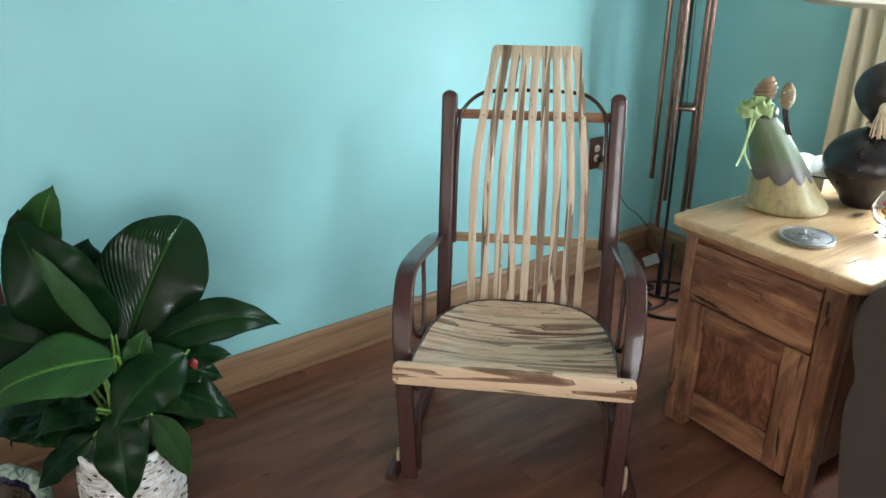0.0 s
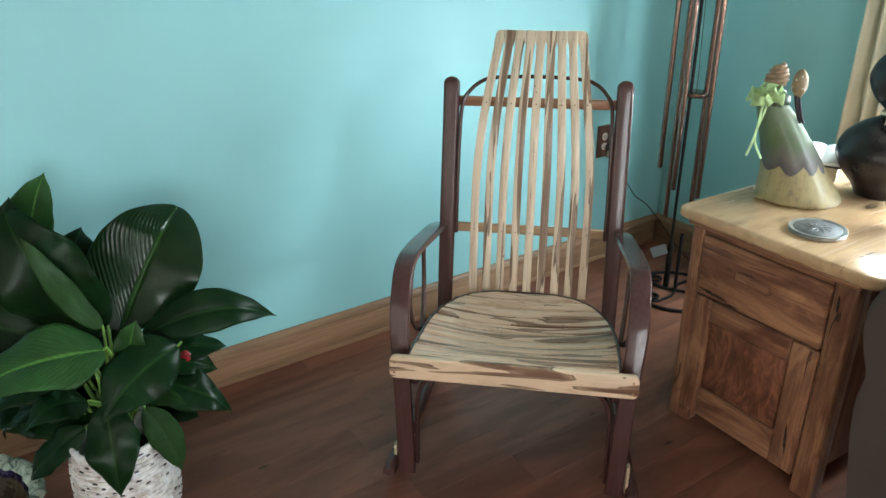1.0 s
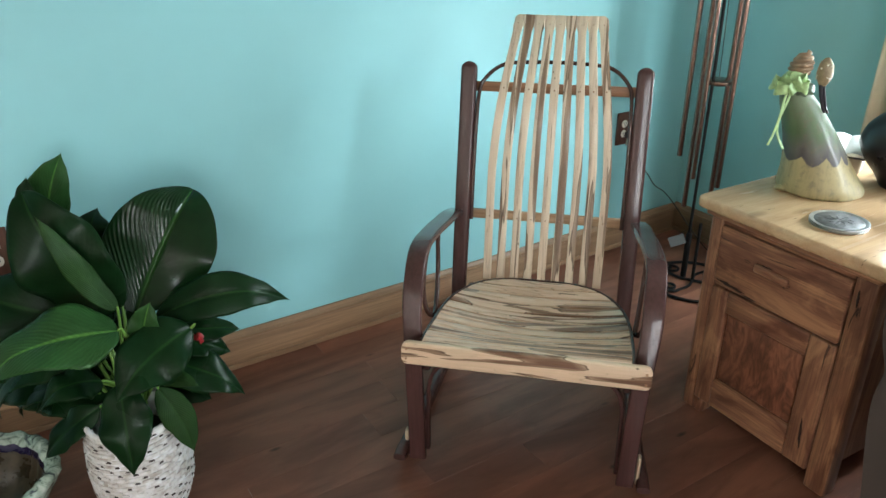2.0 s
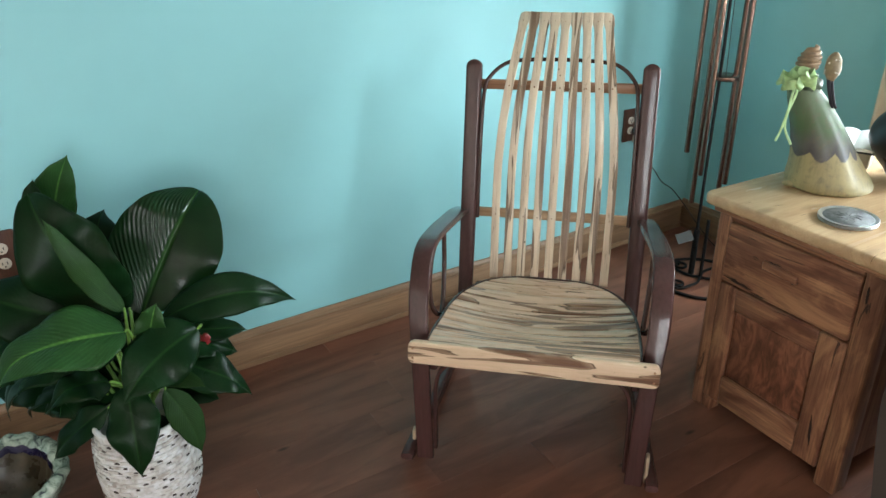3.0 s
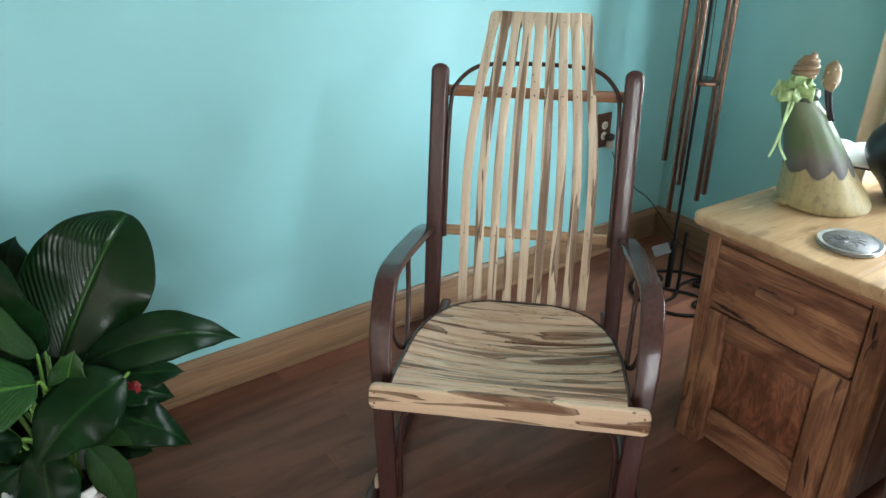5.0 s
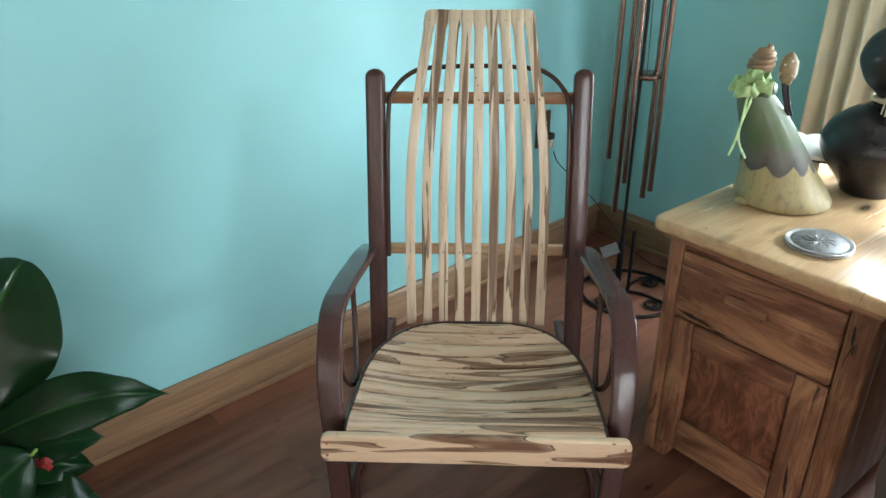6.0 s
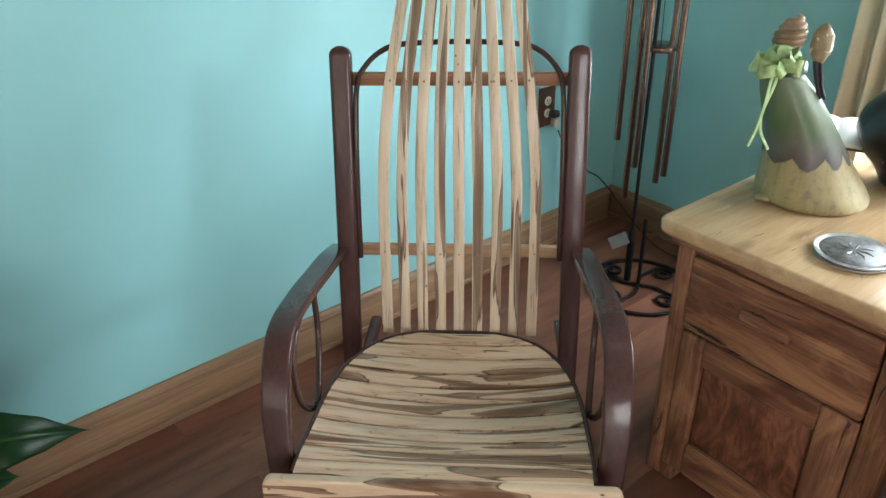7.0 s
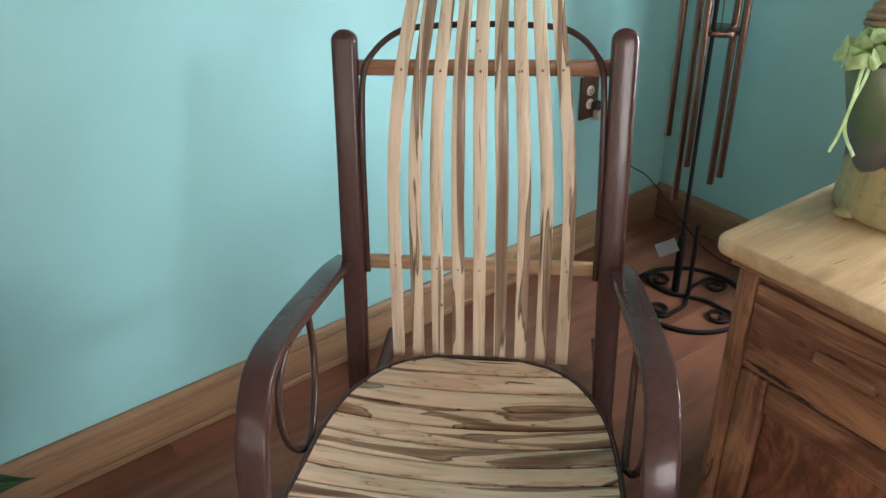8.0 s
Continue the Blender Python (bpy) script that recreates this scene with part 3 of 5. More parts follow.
def rocking_chair():
    chair = thing("rocking_chair", CHAIR, "bentwood rocking chair with dark walnut frame and streaked maple slats", "rocking chair")
    # nine back slats
    for i in range(-4, 5):
        pts = []
        levels = [0.335 + (1.090 - 0.335) * k / 27 for k in range(28)] + [1.097, 1.104] + [1.108 + 0.024 * math.sin(radians(15 * k)) for k in range(7)]
        cuts = []
        for z in levels:
            cuts.append((1 + 0.27 * min(1.0, max(0.0, (z - 1.090) / 0.014)), 1.0))
            pts.append(Vector((i * slat_pitch(z), slat_depth(z) + 0.0006 * i * i, z)))
        if abs(i) < 4:
            outline = rounded(0.0255, 0.0105, 0.003, 2)
        else:
            across = [-1.0, -0.97, -0.7, -0.35, 0.0, 0.35, 0.7, 0.97, 1.0]
            edge = [0.0025 if abs(u) == 1 else 0.0045 if abs(u) > 0.9 else 0.00525 for u in across]
            outline = [(0.01275 * u, -e) for u, e in zip(across, edge)] + [(0.01275 * u, e) for u, e in zip(across[::-1], edge[::-1])]
        bm = sweep(pts, outline, (1, 0, 0), cuts)
        if abs(i) == 4:
            # the outer slats' top corners are rounded off
            for v in bm.verts:
                k = min(1.0, max(0.0, (v.co.z - 1.100) / 0.032))
                u = min(1.0, max(0.0, (v.co.x - i * slat_pitch(1.13)) * math.copysign(1, i) / 0.0162 * 0.75 + 0.25))
                v.co.z -= 0.019 * (1 - math.sqrt(1 - u * u)) * k
        slat = part("back_slat", bm, SLAT_WOOD, chair)
        for z in (0.54, 0.936, 1.110):
            y = slat_depth(z) + 0.0006 * i * i - 0.0052
            pin = between(Matrix.Translation((i * slat_pitch(z), y, z)) @ Matrix.Rotation(radians(90), 4, "X"), lathe([(0.0028, -0.002), (0.0024, 0.0008)], 8))
            part("screw_plug", pin, RAIL_WOOD, slat)
    # posts, leaning back, with round tops
    for s in (-1, 1):
        pts = spline([(s * 0.266, 0.545, 0.055), (s * 0.266, 0.555, 0.20), (s * 0.266, 0.585, 0.36), (s * 0.265, 0.630, 0.58), (s * 0.264, 0.686, 0.84), (s * 0.264, 0.718, 0.990)], 8)

        way = (pts[-1] - pts[-3]).normalized()
        count = len(pts)
        sizes = [(0.84 + 0.16 * min(1, 1.6 * k / count), 1.0) for k in range(count)]
        for k in range(1, 8):
            a = radians(90 * k / 7.25)
            pts.append(pts[count - 1] + way * 0.021 * math.sin(a))
            sizes.append((math.cos(a), 0.35 + 0.65 * math.cos(a)))
        part("back_post", sweep(pts, rounded(0.050, 0.030, 0.009, 3), (1, 0, 0), sizes), WALNUT, chair)
    # rails
    for z, mat, off in ((0.934, RAIL_WOOD, 0.027), (0.542, PALE_RAIL, 0.015)):
        y = slat_depth(z) + off
        part("cross_rail", box((0.492, 0.016, 0.030), (0, y, z), 0.004), mat, chair)
    # the bent hoop behind the slats
    pts = []
    for s in (-1, 1):
        leg = [(s * 0.236, 0.620, 0.530), (s * 0.236, 0.640, 0.64), (s * 0.234, 0.668, 0.80), (s * 0.229, 0.702, 0.925), (s * 0.213, 0.728, 0.962), (s * 0.178, 0.756, 0.990), (s * 0.13, 0.774, 1.001)]
        pts.append(leg)
    line = pts[0] + [(0, 0.780, 1.005)] + pts[1][::-1]
    part("back_hoop", sweep(spline(line, 8), ring(0.0062, 10), (0, 1, 0)), HOOP, chair, "thin dark bent rod")
    # arms that bend down into the front legs
    for s in (-1, 1):
        line = [(s * 0.286, 0.645, 0.541), (s * 0.291, 0.545, 0.570), (s * 0.298, 0.449, 0.584), (s * 0.304, 0.376, 0.594), (s * 0.308, 0.304, 0.602), (s * 0.310, 0.245, 0.607),
                (s * 0.3105, 0.200, 0.601), (s * 0.310, 0.170, 0.584), (s * 0.309, 0.143, 0.556), (s * 0.308, 0.118, 0.518), (s * 0.306, 0.097, 0.470), (s * 0.301, 0.078, 0.420),
                (s * 0.294, 0.055, 0.350), (s * 0.288, 0.039, 0.270), (s * 0.284, 0.034, 0.160), (s * 0.282, 0.034, 0.045)]

        def width(k):
            return (1.0 - 0.14 * min(1.0, max(0, k - 0.62) / 0.18), 1.0)

        part("arm_leg", sweep(spline(line, 6), rounded(0.054, 0.021, 0.0065, 4), (1, 0, 0), width), WALNUT, chair)
        # the drop-shaped bow under the arm, its foot on the seat's rim
        bow = [(s * 0.284, 0.280, 0.366), (s * 0.290, 0.326, 0.376), (s * 0.297, 0.376, 0.410), (s * 0.302, 0.411, 0.462), (s * 0.303, 0.416, 0.524), (s * 0.300, 0.398, 0.580)]
        bow2 = [(s * 0.303, 0.340, 0.576), (s * 0.305, 0.278, 0.563), (s * 0.305, 0.241, 0.530), (s * 0.304, 0.222, 0.475), (s * 0.300, 0.226, 0.420), (s * 0.292, 0.246, 0.382), (s * 0.284, 0.272, 0.366)]
        part("arm_bow", sweep(spline(bow + bow2, 8), ring(0.0070, 10), (1, 0, 0)), HOOP, chair)
    # seat boards, dished, each with its own edges
    edges = [0.012 + 0.0505 * k for k in range(11)] + [0.566]
    for y0, y1 in zip(edges, edges[1:]):
        a, b = y0 + 0.0017, y1 - 0.0017
        bm = bmesh.new()
        nx = 14
        ys = (a, a + 0.003, (a + b) / 2, b - 0.003, b)
        rows = []
        for j, y in enumerate(ys):
            half = max(0.02, seat_half(min(y, 0.5665)) - 0.0015)
            drop = 0.0022 if j in (0, 4) else 0
            rows.append([(Vector((half * (2 * i / nx - 1), y, seat_height(half * (2 * i / nx - 1), y) - drop))) for i in range(nx + 1)])
        up = [[bm.verts.new(p) for p in row] for row in rows]
        dn = [[bm.verts.new(p - Vector((0, 0, 0.016))) for p in row] for row in rows]
        for j in range(4):
            for i in range(nx):
                bm.faces.new((up[j][i], up[j][i + 1], up[j + 1][i + 1], up[j + 1][i]))
                bm.faces.new((dn[j][i], dn[j + 1][i], dn[j + 1][i + 1], dn[j][i + 1]))
            for i in (0, nx):
                bm.faces.new((up[j][i], up[j + 1][i], dn[j + 1][i], dn[j][i]))
        for i in range(nx):
            bm.faces.new((up[0][i], dn[0][i], dn[0][i + 1], up[0][i + 1]))
            bm.faces.new((up[4][i], up[4][i + 1], dn[4][i + 1], dn[4][i]))
        part("seat_board", bm, SEAT_WOOD, chair, smooth=35)
    # the bent rim round the seat
    line = []
    for k in range(61):
        t = math.pi * k / 60
        c, sn = math.cos(t), math.sin(t)
        x = -0.272 * math.copysign(abs(c) ** (2 / 2.8), c)
        y = 0.2 + 0.374 * abs(sn) ** (2 / 2.8)
        line.append((x, y))
    line = [(-0.266, 0.02), (-0.269, 0.08), (-0.272, 0.14)] + line[1:-1] + [(0.272, 0.14), (0.269, 0.08), (0.266, 0.02)]
    path = [Vector((x, y, seat_height(x, min(y, 0.56)) - 0.010)) for x, y in line]
    part("seat_rim", sweep(path, rounded(0.020, 0.009, 0.0035, 2), (0, 0, 1)), HOOP, chair, "dark bent seat rim")
    # front board with rounded corners
    outline = rounded(0.622, 0.060, 0.016, 4)
    bm = bmesh.new()
    f = bm.faces.new([bm.verts.new((u, 0.0, v)) for u, v in outline])
    grown = bmesh.ops.extrude_face_region(bm, geom=[f])["geom"]
    bmesh.ops.translate(bm, vec=(0, 0.022, 0), verts=[g for g in grown if isinstance(g, bmesh.types.BMVert)])
    bmesh.ops.bevel(bm, geom=[e for e in bm.edges if abs(e.verts[0].co.y - e.verts[1].co.y) < 1e-6], offset=0.005, segments=3, profile=0.5, affect="EDGES")
    between(Matrix.Translation((0, -0.012, 0.4135)) @ Matrix.Rotation(radians(-10), 4, "X"), bm)
    board = part("front_board", bm, BOARD_WOOD, chair, "pale board with brown flame streaks")
    for s in (-1, 1):
        for z in (-0.012, 0.014):
            pin = between(Matrix.Translation((s * 0.297, -0.0135 + z * 0.15, 0.412 + z)) @ Matrix.Rotation(radians(90), 4, "X"), lathe([(0.0032, -0.002), (0.0028, 0.0006)], 8))
            part("screw_plug", pin, RAIL_WOOD, board)
    # under the seat: side rails, bent braces, stretchers
    for s in (-1, 1):
        part("side_rail", box((0.020, 0.33, 0.036), (s * 0.262, 0.225, 0.334), 0.005), WALNUT, chair)
    hoop = [(-0.258, 0.062, 0.06), (-0.257, 0.062, 0.18), (-0.254, 0.062, 0.27), (-0.236, 0.062, 0.325), (-0.19, 0.062, 0.36), (-0.12, 0.062, 0.376), (0, 0.062, 0.379)]
    hoop = hoop + [(-x, y, z) for x, y, z in hoop[-2::-1]]
    part("front_brace", sweep(spline(hoop, 8), rounded(0.024, 0.010, 0.003, 2), (0, 1, 0)), WALNUT, chair)
    rear = [(x, y + 0.475, z - 0.055 * min(1.0, z / 0.3)) for x, y, z in hoop]
    part("rear_brace", sweep(spline(rear, 8), rounded(0.024, 0.010, 0.003, 2), (0, 1, 0)), WALNUT, chair)
    # rockers on the outer side of the legs
    for s in (-1, 1):
        pts = []
        for k in range(33):
            y = 0.004 + 1.016 * k / 32
            pts.append(Vector((s * (0.329 - 0.042 * k / 32), y, 0.024 + 0.17 * (y - 0.45) ** 2)))

        def tip(k):
            e = min(1, max(0.15, min(k, 1 - k) / 0.03))
            return (1.0, math.sqrt(e))

        part("rocker", sweep(pts, rounded(0.033, 0.048, 0.014, 4), (1, 0, 0), tip), WALNUT, chair)
        plug = box((0.010, 0.024, 0.034 if s < 0 else 0.088), (s * 0.3135, 0.044, 0.112 if s < 0 else 0.092), 0.0045, 3)
        part("leg_block", plug, PLUG, chair, "pale maple block on the leg")
    return chair


rocking_chair()


# ---- the end table: x along its front, y to its back ----
TABLE = Matrix.Translation((0.512, 2.165, 0)) @ Matrix.Rotation(radians(-51.7), 4, "Z")
TOP_W, TOP_D, TOP_Z = 0.592, 0.74, 0.702


def end_table():
    root = thing("end_table", TABLE, "rustic honey-brown knotty wood end table with drawer and panel door", "end table")
    bm = bmesh.new()
    outline = rounded(TOP_W, TOP_D, 0.03, 5)
    f = bm.faces.new([bm.verts.new((u + TOP_W / 2 - 0.004, v + TOP_D / 2 - 0.004, 0)) for u, v in outline])
    grown = bmesh.ops.extrude_face_region(bm, geom=[f])["geom"]
    bmesh.ops.translate(bm, vec=(0, 0, 0.034), verts=[g for g in grown if isinstance(g, bmesh.types.BMVert)])
    rim = [e for e in bm.edges if abs(e.verts[0].co.z - e.verts[1].co.z) < 1e-6]
    bmesh.ops.bevel(bm, geom=rim, offset=0.011, segments=4, profile=0.5, affect="EDGES")
    bmesh.ops.translate(bm, vec=(0, 0, TOP_Z - 0.034), verts=bm.verts)
    part("tabletop", bm, TABLE_TOP_LIT, root, "knotty wooden tabletop with rounded edge, coloured paler for the light on it")
    x0, x1, yf = 0.036, 0.535, 0.030
    z1 = TOP_Z - 0.035
    # corner posts, square, thick
    for x, thick in ((x0 + 0.021, 0.042), (x1 - 0.030, 0.060)):
        for y in (yf + 0.03, TOP_D - 0.05):
            part("corner_post", box((thick, 0.056, z1), (x, y, z1 / 2), 0.006), TABLE_Z, root)
    part("foot_bracket", box((0.034, 0.046, 0.052), (x0 + 0.058, yf + 0.026, 0.0262), 0.005), TABLE_Z, root)
    w, cx = 0.394, 0.2755
    part("top_rail", box((w, 0.034, 0.034), (cx, yf + 0.020, z1 - 0.0175), 0.003), TABLE_X, root)
    part("cornice", box((x1 - x0 + 0.016, 0.020, 0.016), ((x0 + x1) / 2, yf - 0.006, z1 - 0.009), 0.006), TABLE_X, root)
    # sides and back
    for x in (x0 + 0.018, x1 - 0.018):
        part("side_panel", box((0.016, TOP_D - 0.16, z1 - 0.09), (x, TOP_D / 2 - 0.006, z1 / 2 + 0.045), 0.002), TABLE_Z, root)
    part("back_panel", box((x1 - x0 - 0.12, 0.012, z1 - 0.09), ((x0 + x1) / 2, TOP_D - 0.05, z1 / 2 + 0.045), 0.002), TABLE_Z, root)
    part("bottom_panel", box((x1 - x0 - 0.05, TOP_D - 0.14, 0.014), ((x0 + x1) / 2, TOP_D / 2, 0.085), 0.002), TABLE_X, root)
    # drawer with a cut-out grip
    drawer = part("drawer", box((w - 0.002, 0.024, 0.180), (cx, yf + 0.010, 0.539), 0.005, 3), TABLE_X, root)
    grip = box((0.108, 0.012, 0.024), (0.260, yf - 0.004, 0.549), 0.005, 3)
    for v in grip.verts:
        v.co.z += 0.003 * noise.noise(Vector((v.co.x * 60, 0, 1))) + (0.004 if v.co.x < 0.24 else 0)
        v.co.y += 0.002 * noise.noise(Vector((v.co.x * 45, v.co.z * 90, 4)))
    part("handle", grip, TABLE_X, drawer, "rough wooden drawer grip")
    # splits in the rustic wood: dark slivers along the grain
    def sliver(x, z, long, tall, slope, seed):
        bm = bmesh.new()
        rng = random.Random(seed)
        up, dn = [], []
        for k in range(13):
            t = k / 12
            h = tall * math.sin(math.pi * t) ** 0.7 * rng.uniform(0.55, 1.0)
            px, pz = x + long * (t - 0.5), z + slope * (t - 0.5) + rng.uniform(-0.001, 0.001)
            up.append((px, pz + h / 2))
            dn.append((px, pz - h / 2))
        face = bm.faces.new([bm.verts.new((px, yf - 0.0024, pz)) for px, pz in up + dn[-2:0:-1]])
        grown = bmesh.ops.extrude_face_region(bm, geom=[face])["geom"]
        bmesh.ops.translate(bm, vec=(0, 0.004, 0), verts=[g for g in grown if isinstance(g, bmesh.types.BMVert)])
        return bm

    for k, (x, z, long, tall, slope) in enumerate(((0.138, 0.464, 0.105, 0.011, -0.006), (0.205, 0.455, 0.05, 0.007, 0.0), (0.235, 0.566, 0.055, 0.005, 0.004), (0.307, 0.538, 0.020, 0.010, 0.010))):
        part("split", sliver(x, z, long, tall, slope, 30 + k), SPLIT, drawer, "dark split in the wood")
    # door: a frame with a raised burl panel, down to the feet
    left, right, low, high = cx - w / 2, cx + w / 2 + 0.003, 0.049, 0.441
    pl, pr, pb, pt = 0.136, 0.399, 0.143, 0.374
    door = part("door", box((w - 0.06, 0.010, 0.34), (cx, yf + 0.020, 0.245), 0.002), PANEL, root, "door with burl panel")
    for a, b in ((left + 0.001, pl), (pr, right - 0.003)):
        part("stile", box((b - a, 0.022, high - low), ((a + b) / 2, yf + 0.010, (high + low) / 2), 0.005), TABLE_Z, door)
    for a, b in ((pt, high), (low, pb)):
        part("door_rail", box((pr - pl - 0.001, 0.021, b - a), ((pl + pr) / 2, yf + 0.010, (a + b) / 2), 0.005), TABLE_X, door)
    raised = box((pr - pl - 0.010, 0.010, pt - pb - 0.010), ((pl + pr) / 2, yf + 0.0135, (pt + pb) / 2), 0.006, 2)
    part("raised_panel", raised, PANEL, door)
    part("split", between(Matrix.Translation((0.438, 0, 0.150)) @ Matrix.Rotation(radians(84), 4, "Y"), sliver(0, 0, 0.10, 0.008, 0, 41)), SPLIT, door, "dark split in the wood")
    part("split", between(Matrix.Translation((0.493, 0, 0.590)) @ Matrix.Rotation(radians(86), 4, "Y"), sliver(0, 0, 0.045, 0.006, 0, 43)), SPLIT, door, "dark split in the wood")
    part("apron", box((w - 0.06, 0.020, 0.030), (cx, yf + 0.050, 0.075), 0.003), TABLE_X, root)
    return root


end_table()


# ---- things on the end table ----
def at_world(x, y, z=TOP_Z, turn=0.0):
    return pose(x, y, z, 0, 0, turn)


def blob(rx, ry, rz, centre, rough=0.0, seed=0.0, u=20, v=12):
    bm = bmesh.new()
    bmesh.ops.create_uvsphere(bm, u_segments=u, v_segments=v, radius=1.0)
    for w in bm.verts:
        k = 1 + rough * noise.noise(w.co * 2.3 + Vector((seed, 0, 0)))
        w.co = Vector((w.co.x * rx * k, w.co.y * ry * k, w.co.z * rz * k)) + Vector(centre)
    return bm


def stoneware_figurine():
    # a figurine in a bell dress with a shell head, modelled as vase and pods
    root = thing("ceramic_figurine", at_world(0.866, 2.264), "bell-shaped stoneware figurine with dripped grey glaze, modelled as a vase with dried pods", "vase")

    def skew(r, z, a):
        k = max(0, (z - 0.01) / 0.27)
        wide = 1.0 + 0.02 * math.cos(a - 0.2) * (1 - k)
        return r * wide, z

    prof = [(0.108, 0.0), (0.115, 0.004), (0.1165, 0.011), (0.111, 0.030), (0.101, 0.054), (0.091, 0.082), (0.082, 0.115), (0.073, 0.154), (0.064, 0.198), (0.055, 0.236), (0.046, 0.264), (0.042, 0.275), (0.031, 0.277), (0.030, 0.25), (0.001, 0.248)]
    bm = lathe(prof, 64, wobble=skew)
    for v in bm.verts:
        k = v.co.z
        v.co.x -= 0.25 * k + 0.6 * k * k
        v.co.y += 0.03 * k
    part("vase_body", bm, GLAZE, root)
    foot = blob(0.024, 0.018, 0.009, (-0.106, -0.028, 0.008), 0.2)
    part("foot", foot, GLAZE, root)
    tip = Vector((-0.115, -0.006, 0.275))
    part("collar", blob(0.038, 0.033, 0.030, tip + Vector((0.004, 0, 0.012)), 0.35, 3.0), DARK_GREEN, root)
    # the spiral pod
    coil = []
    for k in range(80):
        t = k / 79
        a = t * 5.2 * 2 * math.pi
        r = 0.0225 * math.sin(math.pi * (0.22 + 0.74 * t)) + 0.003
        coil.append(tip + Vector((r * math.cos(a) - 0.006 + 0.012 * t, r * math.sin(a), 0.046 + 0.064 * t)))
    pod = part("spiral_pod", sweep(coil, ring(0.0066, 8), (0, 0, 1)), SHELL, root, "ribbed tan spiral seed pod")
    part("pod_core", blob(0.0245, 0.0245, 0.033, tip + Vector((0.0, 0, 0.076))), SHELL, pod)
    # the speckled drooping pod
    p = tip + Vector((0.058, -0.014, 0.060))
    droop = part("drooping_pod", blob(0.021, 0.020, 0.038, p, 0.12, 5.0), POD, root, "beige speckled pod")
    rng = random.Random(4)
    for k in range(16):
        a, h = rng.uniform(0, 6.28), rng.uniform(-0.6, 0.8)
        c = p + Vector((0.0205 * math.cos(a) * math.cos(h), 0.0195 * math.sin(a) * math.cos(h), 0.0375 * math.sin(h)))
        part("bead", blob(0.0026, 0.0026, 0.0026, c, u=8, v=6), IVORY, droop)
    stalk = spline([p + Vector((-0.004, 0, -0.03)), p + Vector((0.0, -0.004, -0.055)), p + Vector((0.010, -0.006, -0.09)), p + Vector((0.018, -0.006, -0.108))], 6)
    part("stalk", sweep(stalk, ring(0.0055, 8), scale=lambda k: (1.3 - 0.6 * k, 1.3 - 0.6 * k)), INDIGO, root)
    part("stalk", sweep([q + Vector((0.007, -0.004, 0)) for q in stalk], ring(0.0035, 8)), INDIGO, root)
    # ribbon bow
    knot = tip + Vector((-0.026, -0.036, 0.030))
    bow = part("ribbon_bow", blob(0.010, 0.009, 0.009, knot, 0.3), RIBBON, root, "pale green satin ribbon bow")
    for a, size, lift in ((172, 0.056, 0.12), (198, 0.052, -0.2), (20, 0.040, 0.4), (335, 0.042, -0.05), (75, 0.034, 0.9), (130, 0.034, 0.5), (250, 0.030, -0.4), (300, 0.032, 0.3)):
        d = Vector((math.cos(radians(a)), math.sin(radians(a)) * 0.6 - 0.25, lift)).normalized()
        side = d.cross(Vector((0.3, 1, 0.4))).normalized()

        def loop(u, v, d=d, side=side, size=size):
            ang = u * 2 * math.pi
            along = size * (0.5 - 0.5 * math.cos(ang))
            thick = size * 0.30 * math.sin(ang)
            return knot + d * along + d.cross(side) * thick + side * (v - 0.5) * 0.024 * (0.5 + along / size) * (1 + 0.25 * math.sin(u * 19 + size * 300)) + Vector((0, 0, 0.0025 * math.sin(u * 23 + v * 7)))

        part("loop", grid_sheet(loop, 30, 5), RIBBON, bow)
    for pts in ([(0, 0, 0), (-0.014, -0.01, -0.03), (-0.020, -0.016, -0.08), (-0.030, -0.018, -0.135), (-0.040, -0.02, -0.165)], [(0, 0, 0), (-0.006, -0.01, -0.04), (-0.020, -0.012, -0.095), (-0.016, -0.008, -0.135), (0.004, -0.016, -0.175)]):
        path = spline([knot + Vector(q) for q in pts], 8)
        part("ribbon_tail", sweep(path, rounded(0.008, 0.0012, 0.0005, 1), (0.9, 0.35, 0)), RIBBON, bow)


stoneware_figurine()


def pewter_coaster():
    root = thing("pewter_dish", at_world(0.834, 1.990), "pair of stacked round hammered pewter coasters with pale rims", "coaster")
    for z in (0.0, 0.0065):
        bm = lathe([(0.066, z), (0.070, z + 0.0015), (0.0715, z + 0.0055), (0.070, z + 0.0062), (0.066, z + 0.0045), (0.03, z + 0.0040), (0.001, z + 0.0042)], 48)
        dish = part("coaster", bm, PEWTER, root)
        part("coaster_face", between(Matrix.Translation((0, 0, z + 0.0046)), lathe([(0.060, 0.0), (0.059, 0.0008), (0.001, 0.001)], 40)), PEWTER_DARK, dish, "dark mottled pewter face")
    for k in range(9):
        a = 2 * math.pi * k / 9
        path = spline([(0.006 * math.cos(a), 0.006 * math.sin(a), 0.0112), (0.022 * math.cos(a + 0.15), 0.022 * math.sin(a + 0.15), 0.0122), (0.034 * math.cos(a - 0.1), 0.034 * math.sin(a - 0.1), 0.0112)], 3)
        part("relief", sweep(path, ring(0.0032, 6), scale=lambda k: (1 - 0.5 * k, 0.6)), PEWTER_DARK, root)


pewter_coaster()


